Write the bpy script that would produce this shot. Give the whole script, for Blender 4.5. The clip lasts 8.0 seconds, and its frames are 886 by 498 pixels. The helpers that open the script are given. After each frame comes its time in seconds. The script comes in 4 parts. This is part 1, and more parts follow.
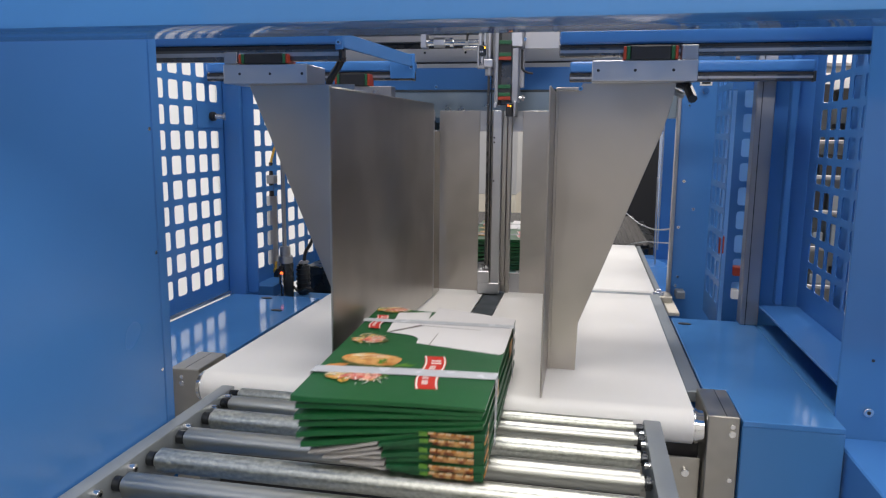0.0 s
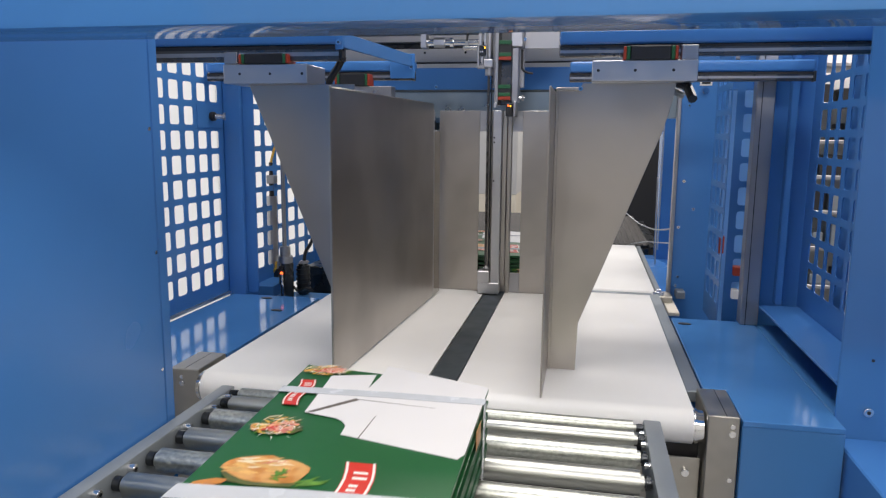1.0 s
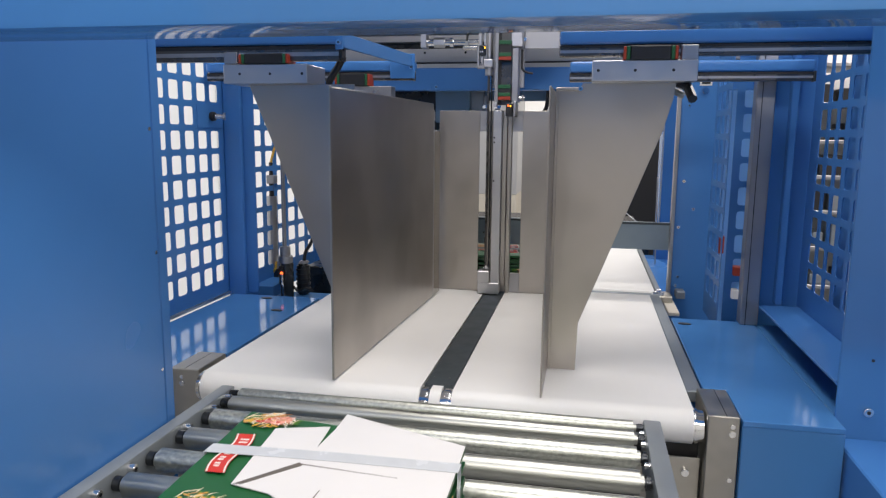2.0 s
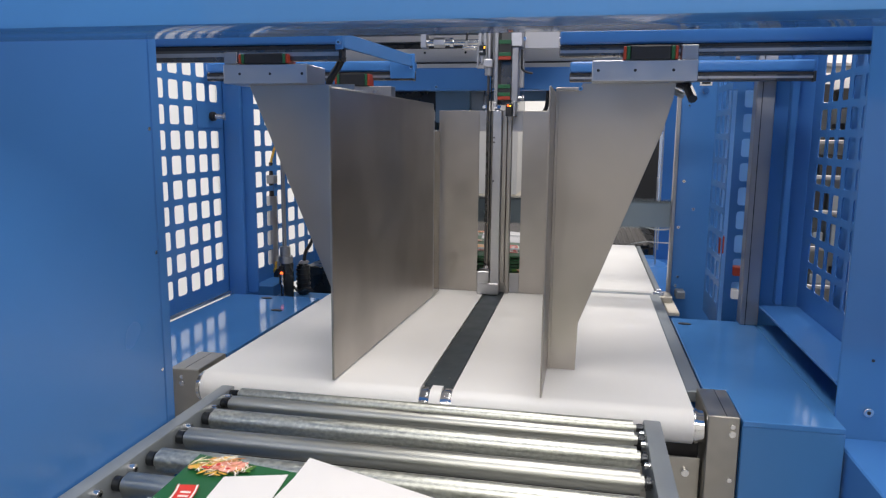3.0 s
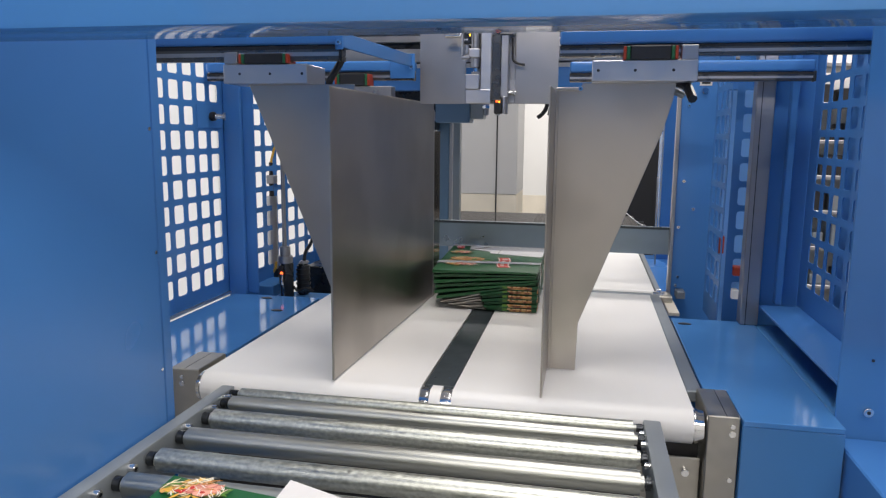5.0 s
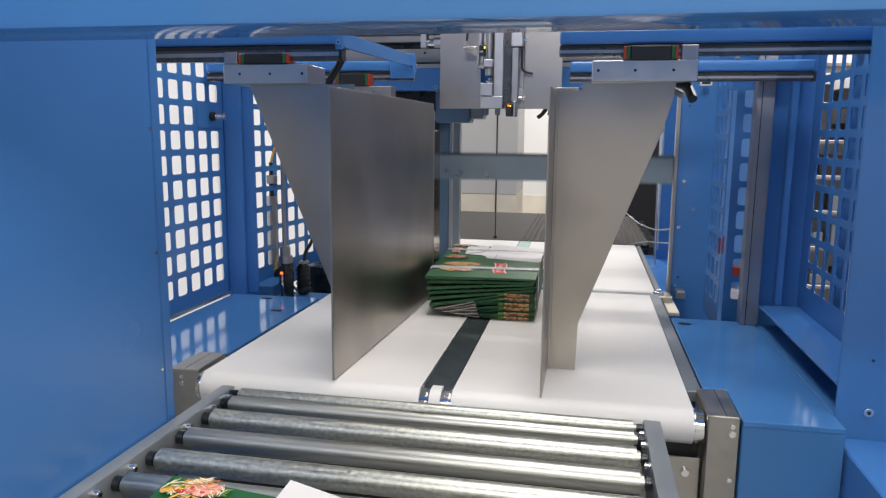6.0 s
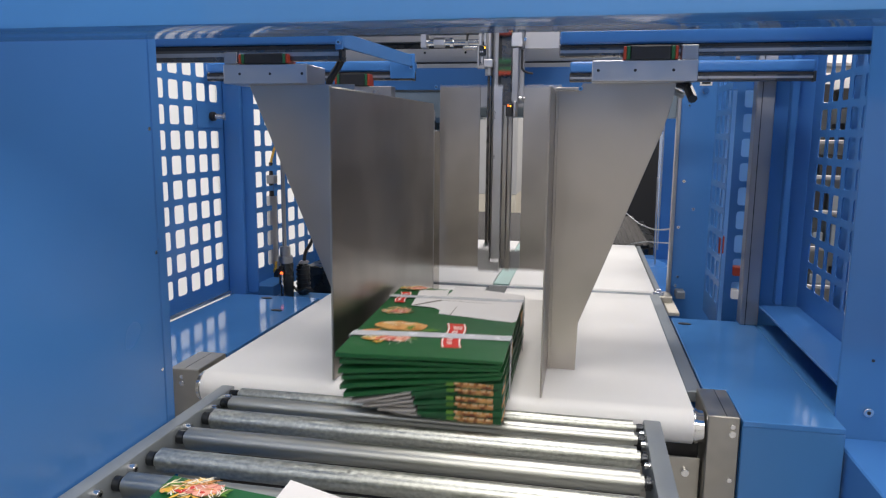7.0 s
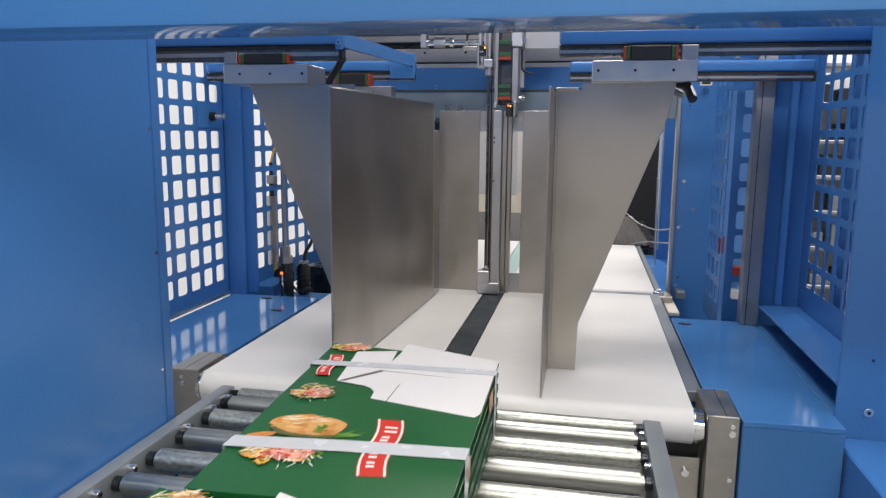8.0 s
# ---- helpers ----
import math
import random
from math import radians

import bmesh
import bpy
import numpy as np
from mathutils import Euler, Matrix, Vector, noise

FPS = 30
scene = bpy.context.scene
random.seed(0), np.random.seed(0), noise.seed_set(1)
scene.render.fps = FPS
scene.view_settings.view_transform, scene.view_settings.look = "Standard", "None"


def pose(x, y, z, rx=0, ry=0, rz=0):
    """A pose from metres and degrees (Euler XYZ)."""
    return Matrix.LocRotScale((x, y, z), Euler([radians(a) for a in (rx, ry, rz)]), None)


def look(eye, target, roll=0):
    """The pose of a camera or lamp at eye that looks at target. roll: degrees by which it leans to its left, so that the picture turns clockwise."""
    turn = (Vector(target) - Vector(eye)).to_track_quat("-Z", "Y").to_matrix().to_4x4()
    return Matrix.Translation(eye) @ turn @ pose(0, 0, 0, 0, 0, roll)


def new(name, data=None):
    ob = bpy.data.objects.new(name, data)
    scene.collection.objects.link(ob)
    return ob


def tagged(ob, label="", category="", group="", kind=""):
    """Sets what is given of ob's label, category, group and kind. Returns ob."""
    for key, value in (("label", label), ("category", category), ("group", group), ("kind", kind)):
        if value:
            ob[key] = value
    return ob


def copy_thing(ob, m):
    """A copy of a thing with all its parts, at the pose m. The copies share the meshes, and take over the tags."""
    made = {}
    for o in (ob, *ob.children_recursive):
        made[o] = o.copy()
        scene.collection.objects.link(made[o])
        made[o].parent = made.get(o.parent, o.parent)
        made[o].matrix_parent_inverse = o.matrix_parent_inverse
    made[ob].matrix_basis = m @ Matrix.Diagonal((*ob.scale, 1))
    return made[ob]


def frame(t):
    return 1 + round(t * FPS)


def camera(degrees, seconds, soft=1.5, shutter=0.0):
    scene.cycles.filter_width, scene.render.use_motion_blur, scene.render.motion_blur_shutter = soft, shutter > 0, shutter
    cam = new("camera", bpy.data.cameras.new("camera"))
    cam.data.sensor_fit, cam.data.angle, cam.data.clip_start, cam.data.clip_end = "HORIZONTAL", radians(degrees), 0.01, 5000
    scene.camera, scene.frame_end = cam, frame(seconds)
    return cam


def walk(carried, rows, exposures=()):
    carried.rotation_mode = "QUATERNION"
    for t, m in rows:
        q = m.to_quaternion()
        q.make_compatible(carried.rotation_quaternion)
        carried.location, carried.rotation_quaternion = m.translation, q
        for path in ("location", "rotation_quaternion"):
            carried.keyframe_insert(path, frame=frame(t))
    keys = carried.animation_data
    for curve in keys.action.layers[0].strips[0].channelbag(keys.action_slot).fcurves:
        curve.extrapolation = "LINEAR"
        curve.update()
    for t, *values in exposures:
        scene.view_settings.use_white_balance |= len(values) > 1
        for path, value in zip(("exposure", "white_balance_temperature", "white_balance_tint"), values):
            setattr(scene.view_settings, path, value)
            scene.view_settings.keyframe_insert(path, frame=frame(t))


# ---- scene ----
# The camera stands still; metres, x across the machine, y along the conveyor, z up.
cam = camera(63.42, 8.0, soft=1.3, shutter=0.5)
STAND = pose(0, 0, 1.60, 80.897, 0, 11.233) @ pose(0, 0, 0, 0, 0, 0.536)
walk(cam, [(0, STAND), (8, STAND)], exposures=[(0, 0.08), (8, 0.08)])

# ---- light ----
world = bpy.data.worlds.new("hall_air")
scene.world = world
world.use_nodes = True
world.node_tree.nodes["Background"].inputs[0].default_value = (0.9, 0.93, 1.0, 1)
world.node_tree.nodes["Background"].inputs[1].default_value = 0.08


def area_lamp(name, m, sx, sy, watts, colour=(1, 0.940, 0.905)):
    d = bpy.data.lights.new(name, "AREA")
    d.shape, d.size, d.size_y, d.energy, d.color = "RECTANGLE", sx, sy, watts, colour
    ob = new(name, d)
    ob.matrix_world = m
    return ob


# fluorescent rows under the hall's ceiling, with unseen fill lamps among them
for lx, ly, lz, sx, sy, w in ((-0.2, 2.1, 4.7, 1.2, 3.0, 91), (0.4, -0.8, 3.2, 2.4, 1.2, 54), (2.8, -0.4, 4.7, 0.6, 3.0, 94), (-0.2, 7.2, 4.7, 3.0, 0.6, 200), (1.9, 4.3, 3.7, 0.6, 1.2, 62), (0.0, -3.6, 4.7, 3.0, 0.6, 105)):
    area_lamp("hall_fill_lamp", pose(lx, ly, lz), sx, sy, w)
# added fill lamp in front of the glowing backdrop on the left
area_lamp("left_fill", look((-2.75, 4.2, 2.0), (0, 4.2, 1.4)), 6.0, 2.4, 12, (0.97, 0.98, 1.0))


# ---- materials ----
def mat(name, base, rough=0.5, metal=0.0, var=0.06, scale=6.0, bump=0.0, bump_scale=200.0, coat=0.0, stretch=(1, 1, 1),
        rough_var=0.08, stain=0.0, stain_scale=2.0, stain_col=None, island=0.0):
    m = bpy.data.materials.new(name)
    m.use_nodes = True
    nt = m.node_tree
    N, L = nt.nodes, nt.links
    b = N["Principled BSDF"]
    tc = N.new("ShaderNodeTexCoord")
    mp = N.new("ShaderNodeMapping")
    mp.inputs["Scale"].default_value = stretch
    L.new(tc.outputs["Object"], mp.inputs[0])
    n1 = N.new("ShaderNodeTexNoise")
    n1.inputs["Scale"].default_value, n1.inputs["Detail"].default_value = scale, 3
    L.new(mp.outputs[0], n1.inputs["Vector"])
    ramp = N.new("ShaderNodeMapRange")
    ramp.inputs[1].default_value, ramp.inputs[2].default_value = 0.3, 0.7
    ramp.inputs[3].default_value, ramp.inputs[4].default_value = 1 - var, 1 + var
    L.new(n1.outputs[0], ramp.inputs[0])
    mul = N.new("ShaderNodeVectorMath")
    mul.operation = "SCALE"
    mul.inputs[0].default_value = base
    L.new(ramp.outputs[0], mul.inputs["Scale"])
    out = mul.outputs[0]
    if stain:
        n2 = N.new("ShaderNodeTexNoise")
        n2.inputs["Scale"].default_value, n2.inputs["Detail"].default_value = stain_scale, 2.0
        L.new(tc.outputs["Object"], n2.inputs["Vector"])
        r2 = N.new("ShaderNodeMapRange")
        r2.interpolation_type = "SMOOTHSTEP"
        r2.inputs[1].default_value, r2.inputs[2].default_value, r2.inputs[4].default_value = 0.39, 0.63, stain
        L.new(n2.outputs[0], r2.inputs[0])
        mx = N.new("ShaderNodeMix")
        mx.data_type = "RGBA"
        L.new(r2.outputs[0], mx.inputs[0])
        L.new(out, mx.inputs[6])
        mx.inputs[7].default_value = (*(stain_col or [c * 0.55 for c in base]), 1)
        out = mx.outputs[2]
    if island:
        oi = N.new("ShaderNodeObjectInfo")
        r4 = N.new("ShaderNodeMapRange")
        r4.inputs[3].default_value, r4.inputs[4].default_value = 1 - island, 1 + island
        L.new(oi.outputs["Random"], r4.inputs[0])
        m4 = N.new("ShaderNodeVectorMath")
        m4.operation = "SCALE"
        L.new(out, m4.inputs[0])
        L.new(r4.outputs[0], m4.inputs["Scale"])
        out = m4.outputs[0]
    L.new(out, b.inputs["Base Color"])
    r3 = N.new("ShaderNodeMapRange")
    r3.inputs[1].default_value, r3.inputs[2].default_value = 0.3, 0.7
    r3.inputs[3].default_value, r3.inputs[4].default_value = max(0.02, rough - rough_var), min(1, rough + rough_var)
    L.new(n1.outputs[0], r3.inputs[0])
    L.new(r3.outputs[0], b.inputs["Roughness"])
    b.inputs["Metallic"].default_value = metal
    b.inputs["Coat Weight"].default_value = coat
    b.inputs["Coat Roughness"].default_value = 0.08
    if bump:
        n3 = N.new("ShaderNodeTexNoise")
        n3.inputs["Scale"].default_value, n3.inputs["Detail"].default_value = bump_scale, 3
        L.new(mp.outputs[0], n3.inputs["Vector"])
        bp = N.new("ShaderNodeBump")
        bp.inputs["Strength"].default_value, bp.inputs["Distance"].default_value = bump, 0.002
        L.new(n3.outputs[0], bp.inputs["Height"])
        L.new(bp.outputs[0], b.inputs["Normal"])
    return m


def glow(name, colour, strength):
    m = bpy.data.materials.new(name)
    m.use_nodes = True
    b = m.node_tree.nodes["Principled BSDF"]
    b.inputs["Base Color"].default_value = (*colour, 1)
    b.inputs["Emission Color"].default_value = (*colour, 1)
    b.inputs["Emission Strength"].default_value = strength
    return m


BLUE = mat("blue_paint", (0.062, 0.214, 0.548), 0.26, 0, 0.03, 2.0, 0.015, 320, rough_var=0.015)
BLUE_GLOSS = mat("glossy_blue_paint", (0.070, 0.226, 0.53), 0.10, 0, 0.04, 3.0, 0.01, 260, rough_var=0.015, stain=0.08, stain_scale=5)
# lit copy of the blue paint, paler to stand for light
BLUE_LIT = mat("lit_blue_paint", (0.17, 0.40, 0.80), 0.4, 0, 0.05, 3.0)
# shaded copy of the blue paint, darker for recessed and lower faces
BLUE_SHADED = mat("shaded_blue_paint", (0.060, 0.200, 0.46), 0.30, 0, 0.04, 3.0, 0.02, 260, rough_var=0.02)
STEEL = mat("brushed_stainless", (0.475, 0.445, 0.412), 0.33, 1, 0.05, 3.2, stain=0.42, stain_scale=3.4, stain_col=(0.32, 0.292, 0.265), rough_var=0.04)
STEEL_B = mat("stainless_block", (0.52, 0.495, 0.44), 0.36, 1, 0.06, 12, 0.06, 150, stain=0.25, stain_scale=9)
ALU = mat("milled_aluminium", (0.57, 0.57, 0.585), 0.37, 1.0, 0.04, 20, 0.06, 300)
ALU_DULL = mat("anodised_aluminium", (0.42, 0.42, 0.435), 0.40, 1.0, 0.04, 10, 0.05, 200)
POLISHED = mat("polished_stainless", (0.42, 0.385, 0.34), 0.13, 1, 0.04, 6, stretch=(1, 1, 0.1), rough_var=0.03)
CHROME = mat("chrome", (0.80, 0.80, 0.80), 0.12, 1, 0.03, 10)
GALV = mat("galvanised_steel", (0.50, 0.515, 0.465), 0.38, 1, 0.22, 120, 0.10, 130, stretch=(0.7, 1, 1), rough_var=0.10, island=0.06)
SATIN = mat("satin_steel_tube", (0.46, 0.468, 0.43), 0.35, 1, 0.06, 18, 0.04, 120, stretch=(0.12, 1, 1), island=0.10)
RAIL_GREY = mat("grey_painted_steel", (0.26, 0.29, 0.31), 0.38, 0.35, 0.08, 9, 0.08, 120)
# dark steel between the lanes, and the press bar's painted shadow line
DARK_STEEL = mat("dark_steel_and_shadow_strip", (0.055, 0.07, 0.078), 0.36, 0.3, 0.12, 14, 0.06, 150, stain=0.3, stain_scale=12)
RAIL_STEEL = mat("polished_rail_steel", (0.13, 0.125, 0.12), 0.28, 0.8, 0.06, 12)
# plastic black, also used for the painted shade below the belt
BLACK = mat("black_plastic_and_shade", (0.018, 0.018, 0.02), 0.45, 0, 0.1, 20)
# bearing steel, and the painted shadow between the far beams
DARK = mat("dark_bearing_steel_and_shade", (0.05, 0.055, 0.06), 0.30, 0.8, 0.1, 20)
BELT = mat("white_conveyor_belt", (0.86, 0.85, 0.82), 0.42, 0, 0.025, 3.0, 0.10, 420, stretch=(1, 0.15, 1), stain=0.14, stain_scale=2.4, stain_col=(0.66, 0.64, 0.60))
GREEN_CAP = mat("green_plastic", (0.013, 0.11, 0.042), 0.4)
RED_CAP = mat("red_plastic", (0.36, 0.04, 0.015), 0.4)
RUBBER = mat("black_rubber_mat", (0.045, 0.042, 0.04), 0.6, 0, 0.2, 30, 0.3, 90)
WALL = mat("hall_wall_paint", (0.42, 0.42, 0.42), 0.7, 0, 0.03, 1.2, 0.05, 60)
WHITE = mat("white_wall_paint", (0.80, 0.80, 0.78), 0.7, 0, 0.03, 1.2, 0.05, 60)
GREY_SHEET = mat("pale_grey_sheet", (0.56, 0.56, 0.56), 0.4, 0.0, 0.03, 2)
CREAM = mat("cream_board", (0.80, 0.74, 0.62), 0.6, 0, 0.05, 4)
FLOOR_M = mat("grey_hall_floor", (0.34, 0.34, 0.33), 0.45, 0, 0.1, 1.5, 0.05, 60, stain=0.25, stain_scale=0.8)
CARD_GREEN = mat("green_printed_carton", (0.011, 0.106, 0.029), 0.36, 0, 0.05, 5, 0.03, 150)
CARD_EDGE = mat("dark_green_carton_fold", (0.010, 0.085, 0.028), 0.5, 0, 0.25, 40)
CARD_WHITE = mat("white_carton_board", (0.74, 0.73, 0.72), 0.55, 0, 0.02, 6)
CARD_GREY = mat("grey_carton_back", (0.42, 0.40, 0.37), 0.7, 0, 0.12, 24)
STRAP = mat("pale_plastic_strap", (0.74, 0.77, 0.80), 0.22, 0, 0.04, 20)
STRAP.node_tree.nodes["Principled BSDF"].inputs["Alpha"].default_value = 0.72
LOGO_RED = mat("red_print", (0.62, 0.035, 0.02), 0.38, 0, 0.04, 20)
PRINT_WHITE = mat("white_print", (0.82, 0.80, 0.74), 0.4, 0, 0.03, 20)
PALE_BREAD = mat("pale_bread_print", (0.74, 0.56, 0.34), 0.45, 0, 0.25, 60)
BREAD = mat("bread_print", (0.56, 0.225, 0.045), 0.4, 0, 0.22, 30, stain=0.75, stain_scale=24, stain_col=(0.74, 0.42, 0.15))
CRUST = mat("crust_print", (0.72, 0.42, 0.13), 0.4, 0, 0.25, 40)
PINK = mat("ham_print", (0.78, 0.36, 0.26), 0.4, 0, 0.25, 60)
YELLOW = mat("yellow_print", (0.75, 0.43, 0.06), 0.4, 0, 0.25, 50)
LEAF = mat("leaf_print", (0.10, 0.24, 0.03), 0.4, 0, 0.3, 50)
OLIVE = mat("olive_print", (0.10, 0.115, 0.03), 0.4, 0, 0.3, 50)
CREAM_PRINT = mat("cream_print", (0.86, 0.74, 0.50), 0.4, 0, 0.12, 50)
HAM_DEEP = mat("deep_ham_print", (0.62, 0.20, 0.15), 0.4, 0, 0.2, 50)
# brownish dark that paints the shade in the gaps between flaps
GAP_SHADE = mat("painted_gap_shade", (0.12, 0.105, 0.09), 0.7, 0, 0.2, 30)
BROWN = mat("dark_food_print", (0.20, 0.055, 0.02), 0.4, 0, 0.5, 40, stain=0.8, stain_scale=40, stain_col=(0.60, 0.36, 0.12))
BAR_M = mat("blue_grey_bar", (0.25, 0.31, 0.355), 0.33, 0.75, 0.05, 8)
SLATE = mat("slate_blue_paint", (0.115, 0.20, 0.30), 0.35, 0, 0.05, 4)
# glow of the added backdrop that stands for a bright white wall
BACKDROP_GLOW = glow("white_backdrop_glow", (1.0, 0.985, 0.975), 0.45)
BACKDROP_GLOW.node_tree.nodes["Principled BSDF"].inputs["Base Color"].default_value = (0.42, 0.42, 0.42, 1)
BACKDROP_GLOW.node_tree.nodes["Principled BSDF"].inputs["Roughness"].default_value = 0.6
LED_RED = glow("red_led", (1.0, 0.12, 0.02), 3.0)
LED_AMBER = glow("amber_led", (1.0, 0.45, 0.03), 3.0)


# ---- building helpers ----
def mesh_of(bm, name, material, smooth=None):
    me = bpy.data.meshes.new(name)
    bmesh.ops.recalc_face_normals(bm, faces=bm.faces)
    bm.to_mesh(me)
    bm.free()
    me.materials.append(material)
    if smooth is not None:
        for p in me.polygons:
            p.use_smooth = True
        me.set_sharp_from_angle(angle=radians(smooth))
    return me


def part(name, bm, material, parent, label="", smooth=35):
    ob = new(name, mesh_of(bm, name, material, smooth))
    ob.parent = parent
    if label:
        ob["label"] = label
    return ob


def thing(name, label, category, group="", kind="", at=None):
    e = new(name)
    e.empty_display_size = 0.05
    if at is not None:
        e.matrix_basis = at
    return tagged(e, label, category, group, kind)


def setting(name, bm, material, label, category="", smooth=None):
    ob = new(name, mesh_of(bm, name, material, smooth))
    return tagged(ob, label, category or name.split("_")[0], kind="structure")


def bx(x0, x1, y0, y1, z0, z1, bev=0.002, bm=None, seg=1):
    b = bmesh.new()
    m = Matrix.Translation(((x0 + x1) / 2, (y0 + y1) / 2, (z0 + z1) / 2)) @ Matrix.Diagonal((abs(x1 - x0), abs(y1 - y0), abs(z1 - z0), 1))
    bmesh.ops.create_cube(b, size=1, matrix=m)
    if bev:
        bev = min(bev, 0.4 * min(abs(x1 - x0), abs(y1 - y0), abs(z1 - z0)))
        bmesh.ops.bevel(b, geom=list(b.edges), offset=bev, segments=seg, affect="EDGES", profile=0.6)
    return join(bm, b)


def join(bm, b):
    if bm is None:
        return b
    me = bpy.data.meshes.new("tmp")
    b.to_mesh(me)
    b.free()
    bm.from_mesh(me)
    bpy.data.meshes.remove(me)
    return bm


def cy(p, q, r, n=20, r2=None, bev=0.0, bm=None):
    b = bmesh.new()
    p, q = Vector(p), Vector(q)
    d = q - p
    m = Matrix.Translation((p + q) / 2) @ d.to_track_quat("Z", "Y").to_matrix().to_4x4()
    bmesh.ops.create_cone(b, cap_ends=True, segments=n, radius1=r, radius2=r if r2 is None else r2, depth=d.length, matrix=m)
    if bev:
        rim = [e for e in b.edges if any(len(f.verts) > 4 for f in e.link_faces)]
        bmesh.ops.bevel(b, geom=rim, offset=bev, segments=2, affect="EDGES")
    return join(bm, b)


def prism(outline, axis, a, b_, bev=0.0, bm=None):
    """Extrudes a closed outline of (u, v) along an axis from a to b_."""
    b = bmesh.new()

    def at(u, v, w):
        return {"x": (w, u, v), "y": (u, w, v), "z": (u, v, w)}[axis]
    v0 = [b.verts.new(at(u, v, a)) for u, v in outline]
    v1 = [b.verts.new(at(u, v, b_)) for u, v in outline]
    n = len(outline)
    b.faces.new(v0)
    b.faces.new(v1[::-1])
    for i in range(n):
        b.faces.new((v0[i], v0[(i + 1) % n], v1[(i + 1) % n], v1[i]))
    bmesh.ops.recalc_face_normals(b, faces=b.faces)
    if bev:
        bmesh.ops.bevel(b, geom=list(b.edges), offset=bev, segments=1, affect="EDGES")
    return join(bm, b)


def tube(points, r, n=8, bm=None):
    """A round hose along a polyline."""
    b = bmesh.new()
    pts = [Vector(p) for p in points]
    rings = []
    for i, p in enumerate(pts):
        d = (pts[min(i + 1, len(pts) - 1)] - pts[max(i - 1, 0)]).normalized()
        q = d.to_track_quat("Z", "Y")
        rings.append([b.verts.new(p + q @ Vector((r * math.cos(2 * math.pi * k / n), r * math.sin(2 * math.pi * k / n), 0))) for k in range(n)])
    for r0, r1 in zip(rings, rings[1:]):
        for k in range(n):
            b.faces.new((r0[k], r0[(k + 1) % n], r1[(k + 1) % n], r1[k]))
    b.faces.new(rings[0][::-1])
    b.faces.new(rings[-1])
    return join(bm, b)


def arc(points, steps=8):
    """A smooth curve through points, for hoses."""
    out = []
    P_ = [Vector(p) for p in points]
    P_ = [P_[0]] + P_ + [P_[-1]]
    for i in range(1, len(P_) - 2):
        a, b, c, d = P_[i - 1:i + 3]
        for s in range(steps):
            t = s / steps
            out.append(0.5 * ((2 * b) + (c - a) * t + (2 * a - 5 * b + 4 * c - d) * t * t + (3 * b - a - 3 * c + d) * t ** 3))
    out.append(P_[-2])
    return out


def bolt(parent, p, axis, r=0.008, h=0.005, material=None, name="bolt"):
    """A socket-head bolt with a sunk hexagon."""
    a = Vector(axis)
    p = Vector(p)
    bm = cy(p - a * 0.002, p + a * h, r, 14, bev=r * 0.15)
    o = part(name, bm, material or CHROME, parent)
    if r > 0.0055 and parent.parent is None:
        part("socket", cy(p + a * (h - 0.0004), p + a * (h + 0.0004), r * 0.45, 6), DARK, o)
    return o


def perforated(u0, u1, v0, v1, cu, cv, nu, nv, pitch_u, pitch_v, hu, hv, thick=0.003, rad=0.01):
    """A sheet in the u-v plane with a grid of square holes with rounded corners; (cu, cv) is the centre of the first hole."""
    b = bmesh.new()
    cells_u = [cu + (i - 0.5) * pitch_u for i in range(nu + 1)]
    cells_v = [cv + (i - 0.5) * pitch_v for i in range(nv + 1)]
    pts = {}

    def vert(u, v, w):
        key = (round(u, 5), round(v, 5), round(w, 5))
        if key not in pts:
            pts[key] = b.verts.new((u, v, w))
        return pts[key]

    def quad(a, b2, c, d, w):
        vs = [vert(*q, w) for q in (a, b2, c, d)]
        b.faces.new(vs if w > 0 else vs[::-1])
    for w in (thick / 2, -thick / 2):
        for i in range(nu):
            for j in range(nv):
                x0, x1, y0, y1 = cells_u[i], cells_u[i + 1], cells_v[j], cells_v[j + 1]
                mx, my = (x0 + x1) / 2, (y0 + y1) / 2
                corners = [(x1, y1), (x0, y1), (x0, y0), (x1, y0)]
                holes = []
                for k, (sx, sy) in enumerate(((1, 1), (-1, 1), (-1, -1), (1, -1))):
                    ccx, ccy = mx + sx * (hu / 2 - rad), my + sy * (hv / 2 - rad)
                    holes.append([(ccx + rad * math.cos(radians(90 * k + s)), ccy + rad * math.sin(radians(90 * k + s))) for s in (0, 45, 90)])
                for k in range(4):
                    n = (k + 1) % 4
                    quad(corners[k], holes[k][2], holes[k][1], holes[k][0], w)
                    quad(corners[k], corners[n], holes[n][0], holes[k][2], w)
                if w > 0:
                    loop = [p for h in holes for p in h]
                    for k in range(12):
                        p, q = loop[k], loop[(k + 1) % 12]
                        b.faces.new((vert(*p, thick / 2), vert(*q, thick / 2), vert(*q, -thick / 2), vert(*p, -thick / 2)))
    borders = []
    for (a0, a1, b0, b1) in ((u0, cells_u[0], v0, v1), (cells_u[-1], u1, v0, v1), (cells_u[0], cells_u[-1], v0, cells_v[0]), (cells_u[0], cells_u[-1], cells_v[-1], v1)):
        if a1 - a0 > 0.001 and b1 - b0 > 0.001:
            borders.append(bx(a0, a1, b0, b1, -thick / 2, thick / 2, 0))
    return b, borders


X_PLANE = Matrix(((0, 0, 1, 0), (1, 0, 0, 0), (0, 1, 0, 0), (0, 0, 0, 1)))   # u to y, v to z, thickness to x


